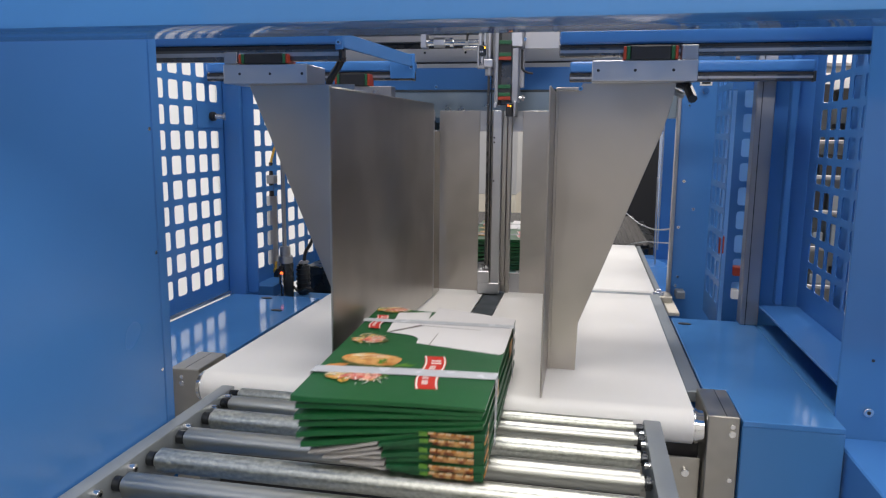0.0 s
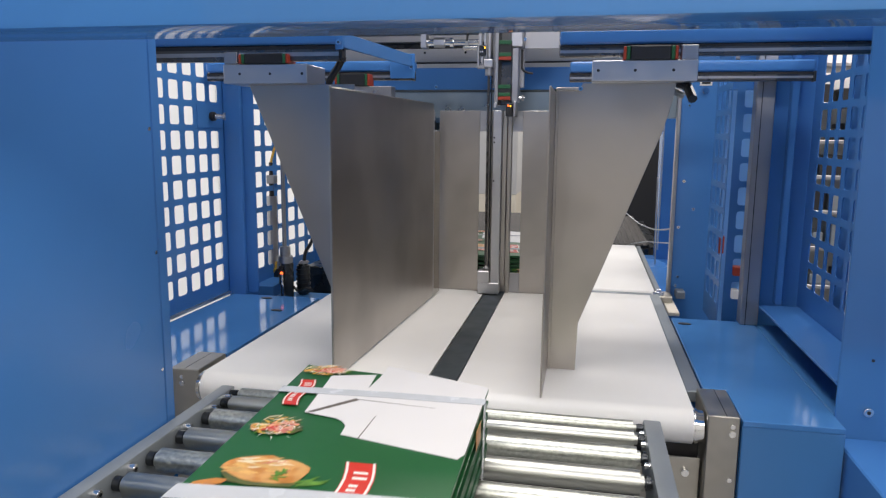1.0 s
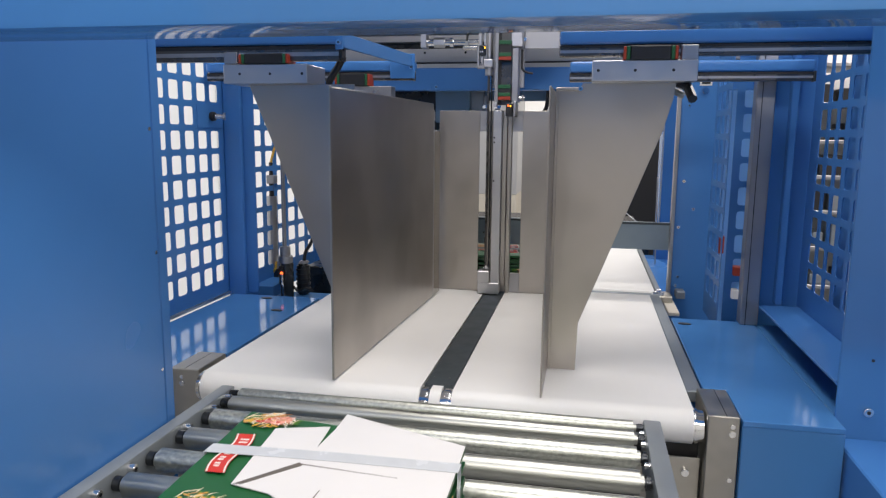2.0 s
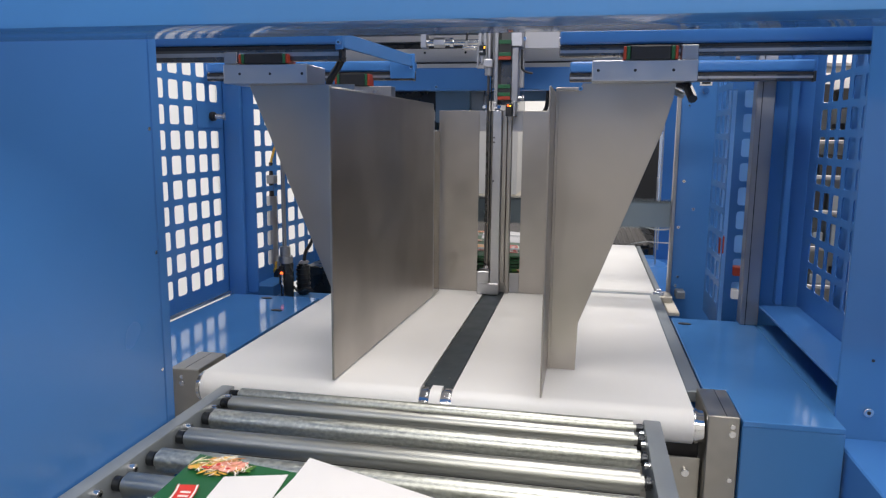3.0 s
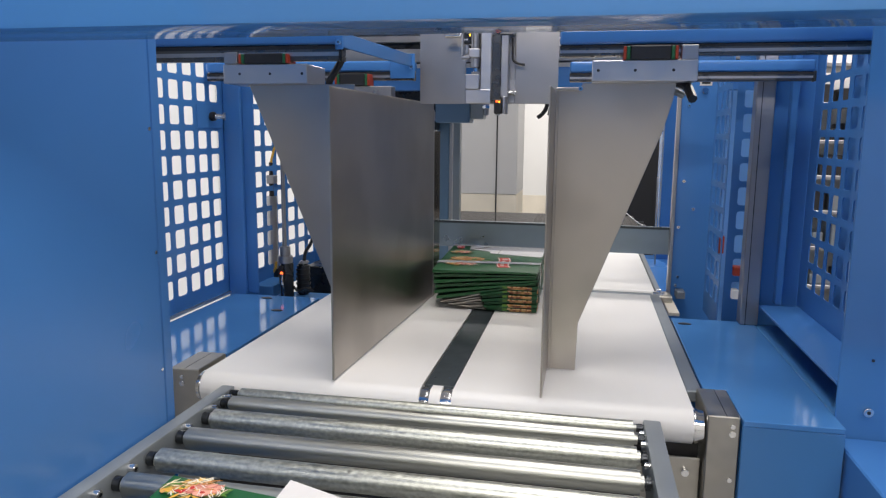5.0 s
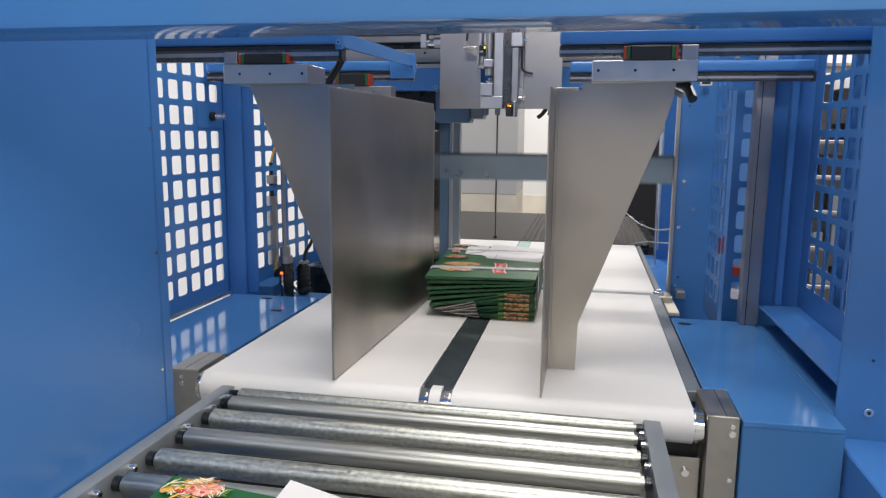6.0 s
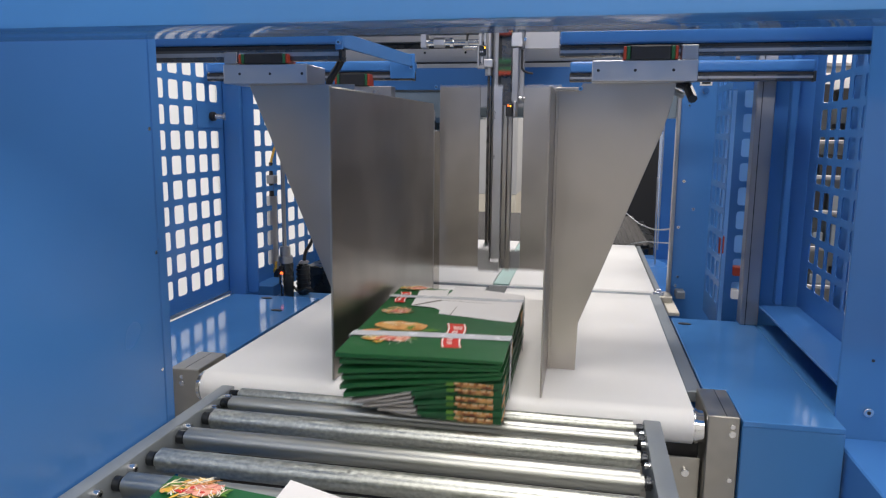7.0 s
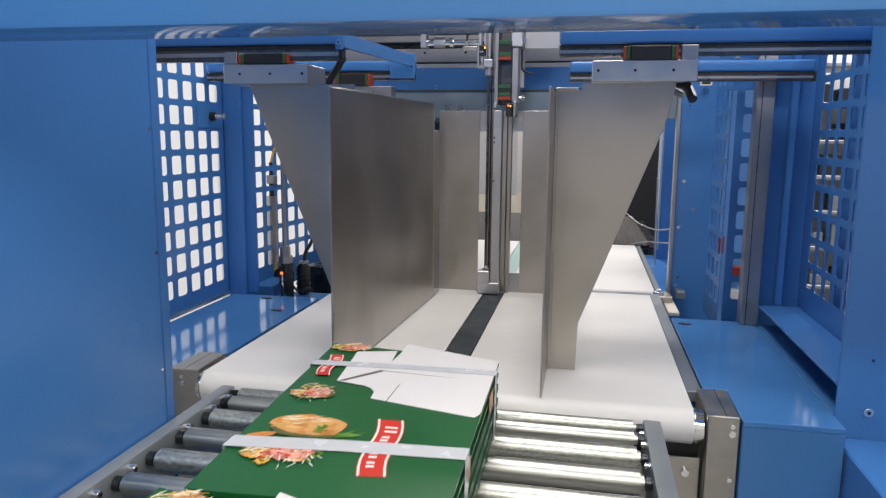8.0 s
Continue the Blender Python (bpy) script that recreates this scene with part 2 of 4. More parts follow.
# ---- the hall ----
setting("floor", bx(-7, 7, -5, 13, -0.1, 0, 0), FLOOR_M, "grey sealed concrete floor of a factory hall", "floor")
setting("ceiling", bx(-7, 7, -5, 13, 5.0, 5.1, 0), WALL, "pale grey ceiling of the hall", "ceiling")
setting("wall_east", bx(7, 7.2, -5, 13, 0, 5, 0), WALL, "pale grey painted hall wall", "wall")
setting("wall_west", bx(-7.2, -7, -5, 13, 0, 5, 0), WALL, "pale grey painted hall wall", "wall")
setting("wall_north", bx(-7, 7, 13, 13.2, 0, 5, 0), WALL, "pale grey painted hall wall", "wall")
# unseen wall, white so that it bounces light onto the steel wings
setting("wall_south", bx(-7, 7, -5.2, -5, 0, 5, 0), WHITE, "white hall wall behind the camera, an unseen reflector", "wall")


# a made-up glowing sheet for the white background left of the machine
def glow_backdrop(name, x, y0, y1, z0, z1):
    e = thing(name, "wide glowing white backdrop with thin pale bars, standing in for bright surroundings", "window", kind="structure")
    part("glow_sheet", bx(x, x + 0.02, y0, y1, z0, z1, 0), BACKDROP_GLOW, e)
    n = 2
    for i in range(n + 1):
        y = y0 + (y1 - y0) * i / n
        part("backdrop_bar", bx(x + 0.021, x + 0.06, y - 0.02, y + 0.02, z0, z1, 0.003), WHITE, e)
    for z in (z0, z1):
        part("backdrop_bar", bx(x + 0.021, x + 0.055, y0, y1, z - 0.02, z + 0.02, 0.003), WHITE, e)


glow_backdrop("left_backdrop", -2.85, 0.9, 9.5, 0.02, 3.4)


# ---- machine frame ----
def machine_frame():
    e = thing("machine_frame", "blue powder-coated steel frame of a packing machine with cross beams", "machine frame")
    part("front_beam", bx(-1.9, 1.7, 0.875, 1.0, 1.735, 1.93, 0.008, seg=2), BLUE_GLOSS, e)
    # added above the view to shade the inside from the front lamps
    part("header_light_block", bx(-1.9, 1.7, 0.93, 0.99, 1.931, 2.5, 0.004), BLUE, e)
    # unseen roof added to keep the top lamp off the upper rear
    part("roof_light_block", bx(-1.62, 0.86, 3.22, 4.3, 2.3605, 2.38, 0.003), BLUE, e)
    part("end_post", bx(-1.9, -1.78, 0.88, 0.995, 0.0, 1.7345, 0.006), BLUE, e)
    part("end_post", bx(1.58, 1.7, 0.88, 0.995, 0.0, 1.7345, 0.006), BLUE, e)
    for x in (-1.43, 0.79):
        part("rear_upright", bx(x, x + 0.08, 3.60, 3.64, 0.0, 2.36, 0.004), BLUE, e)
    # the posts at the back of the guide section
    p = part("post", bx(-1.519, -1.440, 2.84, 2.96, 0.0, 2.1, 0.004), BLUE, e)
    part("flange", bx(-1.4395, -1.390, 2.86, 2.868, 0.905, 2.1, 0.002), BLUE, p)
    p = part("post", bx(0.66, 0.805, 2.865, 2.96, 0.0, 2.1, 0.004), BLUE, e)
    part("flange", bx(0.713, 0.737, 2.825, 2.8645, 0.977, 2.1, 0.003), BLUE, p)
    part("post", bx(0.647, 0.92, 1.907, 1.914, 0.0, 2.1, 0.002), BLUE_GLOSS, e)
    for z in (0.915,):
        bolt(e, (0.722, 1.906, z), (0, -1, 0), 0.012, 0.008)
    # far cross beams
    part("cross_beam", bx(-1.62, 0.86, 3.50, 3.58, 1.811, 1.917, 0.004), BLUE, e)
    bolt(e, (-0.735, 3.498, 1.826), (0, -1, 0), 0.009, 0.006)
    part("light_beam", bx(-1.62, 0.86, 3.655, 3.74, 1.928, 1.9515, 0.002), GREY_SHEET, e, "pale aluminium profile")
    part("slot", bx(-1.62, 0.86, 3.672, 3.74, 1.9516, 1.9599, 0), BLACK, e, "dark slot in the profile")
    part("light_beam", bx(-1.62, 0.86, 3.66, 3.74, 1.960, 2.026, 0.003), GREY_SHEET, e, "pale aluminium profile")
    for x in (-0.83, -0.62, -0.12, 0.1):
        part("slot_screw", cy((x, 3.6595, 2.006), (x, 3.6575, 2.006), 0.006, 10), DARK, e)
    # the blue shadow between the pale beams, painted as a dark strip
    part("recess", bx(-1.62, 0.86, 3.70, 3.74, 2.0265, 2.0585, 0), DARK, e, "dark strip painting the shadow between the beams")
    part("roof_beam", bx(-1.62, 0.86, 3.66, 3.74, 2.059, 2.20, 0.003), ALU_DULL, e)
    for x, z in ((0.722, 1.05), (0.722, 1.55)):
        part("plug", cy((x, 1.9065, z), (x, 1.905, z), 0.004, 10), DARK, e)
    # lower box on the near side
    part("low_box", bx(0.650, 1.5, 1.0, 1.905, 0.0, 0.842, 0.004), BLUE, e)
    return e


machine_frame()


def cover_panel():
    e = thing("side_cover", "large smooth blue sheet-metal side cover with a bolted edge strip", "cover panel")
    part("sheet", bx(-1.05, -1.012, 0.05, 1.548, 0.0, 1.98, 0.003), BLUE, e)
    part("edge_strip", bx(-1.05, -1.015, 1.553, 1.592, 0.0, 1.98, 0.004), BLUE, e)
    part("seam", bx(-1.048, -1.022, 1.547, 1.554, 0.0, 1.98, 0), BLACK, e, "dark seam")
    for z in (0.72, 1.018, 1.312, 1.606):
        bolt(e, (-1.0125, 1.538, z), (1, 0, 0), 0.0045, 0.0025)
    return e


cover_panel()


def mesh_panel(name, m, u1, nu, label, cu, cv=1.850, nv=10, v1=2.0, v0=0.905):
    e = thing(name, label, "mesh guard")
    bm, borders = perforated(0, u1, v0, v1, cu, cv - 0.0938 * (nv - 1), nu, nv, 0.0977, 0.0938, 0.066, 0.070)
    bm.transform(m @ X_PLANE)
    part("sheet", bm, BLUE, e)
    for b in borders:
        b.transform(m @ X_PLANE)
        part("border", b, BLUE, e)
    return e


GUARD = "blue steel guard panel punched with square holes"
left_guard = mesh_panel("mesh_guard", pose(-1.522, 1.95, 0), 0.99, 8, GUARD, 0.137)
part("latch_plate", bx(-1.520, -1.516, 2.632, 2.825, 1.616, 1.710, 0.001), BLUE, left_guard)
kn = part("knob", cy((-1.516, 2.735, 1.663), (-1.495, 2.735, 1.663), 0.019, 18, bev=0.004), BLACK, left_guard, "black latch knob")
part("bolt_rod", cy((-1.495, 2.735, 1.663), (-1.466, 2.745, 1.663), 0.010, 14), CHROME, kn)
part("nut", cy((-1.466, 2.745, 1.663), (-1.458, 2.748, 1.663), 0.015, 6), ALU_DULL, kn)
part("bottom_rail", bx(-1.53, -1.508, 1.95, 2.84, 0.9005, 0.911, 0.002), ALU, left_guard, "pale edge trim")
mesh_panel("mesh_guard", pose(-1.489, 2.97, 0, 0, 0, -6.5), 1.5, 14, GUARD, 0.100, cv=1.855, v0=0.85)
right_guard = mesh_panel("mesh_guard", pose(0.800, 1.98, 0), 0.88, 7, GUARD, 0.168, cv=1.848, v0=0.97, nv=9)
ch = part("bottom_ledge", bx(0.655, 0.797, 1.92, 2.82, 0.967, 0.975, 0.002), BLUE, right_guard)
# the shade under the ledge is partly in this darker blue
part("ledge_back", bx(0.789, 0.797, 1.92, 2.82, 0.70, 0.9665, 0.002), BLUE_SHADED, right_guard)
part("ledge_floor", bx(0.648, 0.7885, 1.92, 2.82, 0.885, 0.897, 0.002), BLUE_SHADED, right_guard)
mesh_panel("mesh_guard", pose(0.517, 2.862, 0), 0.33, 3, GUARD, 0.053, cv=1.835, v0=0.86, v1=1.95)
m_ = mesh_panel("mesh_guard", pose(0.0, 0.0, 0), 0.165, 1, GUARD, 0.104, cv=1.840, v0=0.86, v1=1.95)
m_.matrix_basis = pose(0.718, 2.967, 0, 0, 0, 90)


# ---- covers beside the belt ----
def table_cover(name, x0, x1, y0, notch, label):
    """A folded cover; notch: the x and y up to which the bearing block takes its corner."""
    e = thing(name, label, "machine cover")
    nx, ny = notch
    if nx > (x0 + x1) / 2:
        plan = [(x0, y0), (nx, y0), (nx, ny), (x1, ny), (x1, 2.845), (x0, 2.845)]
        fx0, fx1 = x0, nx
    else:
        plan = [(nx, y0), (x1, y0), (x1, 2.845), (x0, 2.845), (x0, ny), (nx, ny)]
        fx0, fx1 = nx, x1
    part("top", prism(plan, "z", 0.885, 0.9, 0.002), BLUE_GLOSS, e)
    part("front", bx(fx0, fx1, y0 + 0.001, y0 + 0.012, 0.0, 0.8845, 0.002), BLUE_SHADED, e)
    part("back", bx(x0, x1, 2.83, 2.843, 0.0, 0.884, 0.002), BLUE_SHADED, e)
    return e


tl = table_cover("side_table", -1.50, -1.105, 1.845, (-1.1995, 2.035), "glossy blue sheet-metal cover beside the belt")
tr = table_cover("side_table", 0.345, 0.645, 1.815, (0.408, 2.035), "glossy blue sheet-metal cover beside the belt")
for e, xs in ((tl, ((-1.32, 2.79), (-1.19, 2.60))), (tr, ((0.385, 2.76),))):
    for x, y in xs:
        b = cy((x, y, 0.9002), (x, y, 0.9025), 0.016, 20)
        b.transform(Matrix.Translation((x, y, 0)) @ Matrix.Diagonal((1.5, 0.8, 1, 1)) @ Matrix.Translation((-x, -y, 0)))
        part("slot_plug", b, BLACK, e, "black oval plug")
part("inner_strip", bx(0.300, 0.343, 2.03, 3.30, 0.86, 0.893, 0.003), RAIL_GREY, tr, "dark grey strip along the belt")
part("inner_strip", bx(-1.103, -1.092, 2.06, 2.9, 0.86, 0.890, 0.003), BLACK, tl, "black strip along the belt")


# ---- belt conveyor ----
def belt_loop(x0, x1, y0, y1, z, r, t=0.004):
    """An endless belt round two pulleys."""
    prof = [(y1, z)]
    n = 14
    prof = [(y1 - r + r * math.sin(math.pi * i / n), z - r + r * math.cos(math.pi * i / n)) for i in range(n + 1)]
    prof += [(y0 + r - r * math.sin(math.pi * i / n), z - r - r * math.cos(math.pi * i / n)) for i in range(n + 1)]
    return prism(prof, "x", x0, x1)


def belt_conveyor():
    e = thing("belt_conveyor", "wide white two-lane conveyor belt with a dark steel middle strip", "conveyor")
    part("belt", belt_loop(-1.088, -0.432, 1.832, 3.285, 0.9, 0.048), BELT, e, "clean white belt lane")
    part("belt", belt_loop(-0.340, 0.296, 1.832, 3.285, 0.9, 0.048), BELT, e, "clean white belt lane")
    part("bed", bx(-1.08, 0.29, 1.93, 3.19, 0.816, 0.84, 0.002), DARK, e)
    part("middle_strip", bx(-0.428, -0.344, 1.905, 3.285, 0.872, 0.8985, 0.002), DARK_STEEL, e, "dark steel strip between the lanes")
    for x in (-0.409, -0.367):
        part("screw", cy((x, 1.965, 0.898), (x, 1.965, 0.8998), 0.0035, 10), CHROME, e)
    for x in (-0.42, -0.355):
        part("nose_ring", cy((x - 0.010, 1.88, 0.85), (x + 0.010, 1.88, 0.85), 0.0475, 28, bev=0.002), CHROME, e, "bright pulley ring")
    part("nose_belt", belt_loop(-0.403, -0.372, 1.834, 1.95, 0.897, 0.047), BELT, e, "narrow white belt")
    part("pulley", cy((-1.104, 1.88, 0.85), (0.322, 1.88, 0.85), 0.043, 32), CHROME, e, "bright drive pulley")
    part("pulley_ring", cy((0.297, 1.88, 0.85), (0.309, 1.88, 0.85), 0.047, 32, bev=0.003), CHROME, e)
    part("pulley_ring", cy((-1.100, 1.88, 0.85), (-1.089, 1.88, 0.85), 0.047, 32, bev=0.003), CHROME, e)
    part("tail_roll", cy((-1.09, 3.300, 0.888), (0.31, 3.300, 0.884), 0.013, 16), RAIL_GREY, e)
    for x0, x1, y in ((-1.1985, -1.106, 1.862), (0.326, 0.405, 1.825)):
        b = part("bearing_block", bx(x0, x1, y, 2.03, 0.45, 0.903, 0.003), STEEL_B, e, "stainless bearing block")
        part("cover_line", bx(x0 + 0.045, x0 + 0.047, y + 0.003, 2.03, 0.9032, 0.9036, 0), BLACK, b)
        xb = x1 - 0.018 if x0 > 0 else x0 + 0.038
        for z, r in ((0.878, 0.006), (0.858, 0.0085), (0.735, 0.006)):
            bolt(b, (xb, y - 0.0005, z), (0, -1, 0), r, 0.004)
    b = part("lower_plate", bx(0.16, 0.322, 1.87, 1.878, 0.45, 0.765, 0.002), STEEL_B, e)
    bolt(b, (0.285, 1.868, 0.725), (0, -1, 0), 0.010, 0.008)
    # black sheet that paints the shade below the front pulley
    part("under_belt_shade", bx(-1.08, 0.32, 1.90, 1.92, 0.45, 0.80, 0.002), BLACK, e)
    part("leg", bx(-1.05, -0.97, 2.2, 2.28, 0, 0.8, 0.004), RAIL_GREY, e)
    part("leg", bx(0.18, 0.26, 2.2, 2.28, 0, 0.8, 0.004), RAIL_GREY, e)
    return e


belt_conveyor()


def infeed_conveyor():
    e = thing("infeed_conveyor", "white feed belt behind the gate with a pale green middle strip", "conveyor")
    part("belt", belt_loop(-1.00, -0.42, 3.318, 4.78, 0.9, 0.04), BELT, e)
    part("belt", belt_loop(-0.34, 0.325, 3.318, 4.78, 0.9, 0.04), BELT, e)
    part("middle_strip", bx(-0.417, -0.343, 3.34, 4.76, 0.87, 0.898, 0.002), mat("pale_green_strip", (0.42, 0.62, 0.58), 0.35, 0.2), e, "pale green strip")
    part("side_rail", bx(0.335, 0.36, 3.30, 4.78, 0.82, 0.893, 0.003), RAIL_GREY, e)
    part("side_rail", bx(-1.05, -1.01, 3.32, 4.78, 0.82, 0.893, 0.003), RAIL_GREY, e)
    part("cream_plate", bx(0.365, 0.41, 3.10, 3.36, 0.845, 0.860, 0.002), CREAM, e, "cream plate")
    hg = part("hinge_block", bx(0.325, 0.40, 3.285, 3.40, 0.85, 0.888, 0.004), STEEL_B, e)
    part("pin", cy((0.315, 3.30, 0.895), (0.365, 3.30, 0.895), 0.010, 14), CHROME, hg)
    part("pin", cy((0.335, 3.345, 0.895), (0.355, 3.345, 0.895), 0.014, 14), CHROME, hg)
    part("leg", bx(-0.9, -0.82, 4.0, 4.08, 0, 0.82, 0.004), RAIL_GREY, e)
    part("leg", bx(0.2, 0.28, 4.0, 4.08, 0, 0.82, 0.004), RAIL_GREY, e)
    return e


infeed_conveyor()


def chain_mat():
    e = thing("mat_conveyor", "dark slatted rubber conveyor mat far behind the belt", "conveyor")
    part("frame", bx(-1.2, 0.42, 4.80, 6.6, 0.80, 0.872, 0.004), DARK, e)
    y = 4.82
    while y < 6.56:
        part("slat", bx(-1.15, 0.42, y, y + 0.028, 0.8725, 0.892, 0.003), RUBBER, e)
        y += 0.036
    for i in range(24):
        x = -0.42 + i * 0.036
        part("rib", bx(x, x + 0.010, 4.82, 6.55, 0.8925, 0.898, 0.002), RUBBER, e)
    part("side_plate", bx(0.425, 0.49, 4.80, 6.3, 0.8725, 0.882, 0.003), DARK, e)
    part("leg", bx(-0.9, -0.82, 5.6, 5.68, 0, 0.8, 0.004), RAIL_GREY, e)
    part("leg", bx(0.2, 0.28, 5.6, 5.68, 0, 0.8, 0.004), RAIL_GREY, e)
    return e


chain_mat()


# ---- roller conveyor ----
def roller_conveyor():
    e = thing("roller_conveyor", "gravity roller conveyor with galvanised rollers and grey side rails", "conveyor")
    for x0, x1 in ((-1.008, -0.969), (0.167, 0.211)):
        r = part("side_rail", bx(x0, x1, 0.55, 1.822, 0.76, 0.88, 0.006, seg=2), RAIL_GREY, e, "grey painted side rail")
    ys = [(1.795, 0.018, 0.866, GALV), (1.742, 0.022, 0.858, SATIN)]
    y = 1.644
    for i in range(8):
        ys.append((y, 0.027, 0.853, GALV if i % 2 == 0 else SATIN))
        y -= 0.1225
    for y, r, z, m in ys:
        o = part("roller", cy((-0.944, y, z), (0.149, y, z), r, 40, bev=0.009), m, e, "spangled galvanised roller" if m is GALV else "smooth satin steel roller")
        for xa, xb in ((-0.969, -0.944), (0.149, 0.167)):
            part("axle", cy((xa, y, z), (xb, y, z), 0.010, 12), DARK, o)
            part("bearing", cy((xa + 0.004, y, z), (xb - 0.004, y, z), r * 0.62, 18), DARK, o)
    for y in (1.69, 1.56, 1.33, 1.21):
        bolt(e, (-0.968, y, 0.862), (1, 0, 0), 0.010, 0.016)
    for y in (1.765, 1.70, 1.585):
        bolt(e, (0.1665, y, 0.864), (-1, 0, 0), 0.008, 0.012)
    bolt(e, (-0.968, 1.765, 0.866), (1, 0, 0), 0.009, 0.018)
    for x in (-0.99, 0.19):
        for y in (0.7, 1.7):
            part("leg", bx(x - 0.015, x + 0.015, y - 0.03, y + 0.03, 0, 0.76, 0.003), RAIL_GREY, e)
    return e


roller_conveyor()


# ---- guide plates ----
def lin_rail(parent, x0, x1, y, z0, h=0.0315):
    """A blue carrier beam with a dark linear rail under it."""
    part("carrier_beam", bx(x0, x1, y - 0.02, y + 0.06, z0 + h + 0.0005, z0 + h + 0.040, 0.012, seg=3), BLUE, parent)
    r = part("linear_rail", bx(x0, x1 - 0.004, y - 0.012, y + 0.018, z0, z0 + h, 0.003), RAIL_STEEL, parent, "polished dark linear rail")
    part("rail_groove", bx(x0 + 0.002, x1 - 0.006, y - 0.0135, y - 0.0122, z0 + 0.30 * h, z0 + 0.55 * h, 0), ALU_DULL, r)
    part("rail_groove", bx(x0 + 0.002, x1 - 0.006, y - 0.0130, y - 0.0122, z0 + 0.72 * h, z0 + 0.95 * h, 0), BLACK, r)
    part("rail_end", bx(x1 - 0.0035, x1 + 0.004, y - 0.016, y + 0.022, z0 - 0.002, z0 + h + 0.002, 0.002), DARK, r)


def carriage(parent, x0, x1, y, z0, z1):
    c = part("carriage", bx(x0 + 0.018, x1 - 0.018, y - 0.03, y + 0.03, z0, z1, 0.003), BLACK, parent, "black linear carriage")
    for a, b, m in ((x0, x0 + 0.008, RED_CAP), (x0 + 0.008, x0 + 0.0178, GREEN_CAP), (x1 - 0.0178, x1 - 0.008, GREEN_CAP), (x1 - 0.008, x1, RED_CAP)):
        part("end_cap", bx(a, b, y - 0.031, y + 0.031, z0 + 0.001, z1 - 0.002, 0.002), m, c, "red end cap" if m is RED_CAP else "green end cap")
    return c


def guide_rails():
    e = thing("guide_rail", "blue cross beams carrying dark linear rails over the belt", "rail")
    lin_rail(e, -1.50, -0.725, 2.09, 1.812, 0.046)
    lin_rail(e, -1.50, -0.655, 2.70, 1.800)
    # sloping strap between the two rail ends
    part("brace", prism([(-0.722, 2.07), (-0.712, 2.07), (-0.655, 2.67), (-0.665, 2.67)], "z", 1.848, 1.890, 0.001), BLUE, e)
    part("end_plate", bx(-0.74, -0.645, 2.672, 2.679, 1.805, 1.895, 0.002), BLUE, e)
    part("end_plate", bx(-0.737, -0.712, 2.06, 2.067, 1.842, 1.882, 0.002), BLUE, e)
    bolt(e, (-0.657, 2.67, 1.845), (0, -1, 0), 0.008, 0.005)
    bolt(e, (-0.725, 2.059, 1.862), (0, -1, 0), 0.008, 0.005)
    e2 = thing("guide_rail", "blue cross beams carrying dark linear rails over the belt", "rail")
    lin_rail(e2, -0.088, 0.735, 2.09, 1.815)
    lin_rail(e2, -0.075, 0.745, 2.70, 1.790)
    return e, e2


guide_rails()


def guide_plate_left():
    e = thing("guide_plate", "tall brushed stainless guide plate hanging beside the bundle lane", "guide plate", "guide plates")
    # the plate stands a little off the conveyor's line
    turn = Matrix.Translation((-0.685, 1.865, 0)) @ Matrix.Rotation(radians(-2.39), 4, "Z")
    b = prism([(0, 0.904), (0, 1.722), (1.115, 1.722), (1.115, 0.904)], "x", -0.003, 0.003, 0.001)
    b.transform(turn)
    part("sheet", b, STEEL, e)
    for y0, y1, z0, z1 in ((-0.0045, -0.0005, 0.904, 1.7245), (-0.0045, 1.115, 1.7225, 1.725)):
        b = bx(-0.0024, 0.0024, y0, y1, z0, z1, 0.0006)
        b.transform(turn)
        part("edge", b, STEEL_B, e, "bright cut edge of the sheet")
    # a polished strip closes the plate's rear end
    b = bx(-0.004, 0.004, 1.1185, 1.225, 0.904, 1.612, 0.001)
    b.transform(turn)
    part("rear_strip", b, POLISHED, e, "polished strip at the plate's end")
    b = bx(-0.0045, 0.0055, 1.1153, 1.1183, 0.904, 1.70, 0.001)
    b.transform(turn)
    part("rim", b, ALU, e)
    b = bx(-0.016, -0.002, 1.12, 1.16, 1.655, 1.695, 0.003)
    b.transform(turn)
    part("rear_clip", b, ALU, e, "small aluminium clip")
    part("wing", prism([(-1.03, 1.745), (-0.692, 1.745), (-0.692, 0.95), (-0.705, 0.95)], "y", 2.098, 2.104, 0.001), STEEL, e, "tapered stainless stiffener")
    bar = part("clamp_bar", bx(-1.096, -0.826, 2.062, 2.215, 1.7455, 1.8025, 0.002), ALU, e, "milled aluminium clamp bar")
    for x in (-1.042, -0.944, -0.842):
        part("bolt_hole", cy((x, 2.0615, 1.774), (x, 2.066, 1.774), 0.0042, 14), BLACK, bar)
    carriage(e, -1.044, -0.885, 2.09, 1.803, 1.834)
    part("stop_block", bx(-1.092, -1.050, 2.062, 2.12, 1.803, 1.838, 0.002), ALU_DULL, e)
    part("lever", tube(arc([(-0.735, 2.13, 1.83), (-0.752, 2.13, 1.80), (-0.775, 2.12, 1.76), (-0.785, 2.13, 1.735)]), 0.011), BLACK, e, "black lever")
    bk = part("rear_bracket", bx(-1.0, -0.726, 2.64, 2.70, 1.7265, 1.775, 0.003), ALU_DULL, e)
    for x in (-0.86, -0.785):
        bolt(bk, (x, 2.638, 1.752), (0, -1, 0), 0.010, 0.006)
    carriage(e, -0.948, -0.812, 2.67, 1.7755, 1.822)
    return e


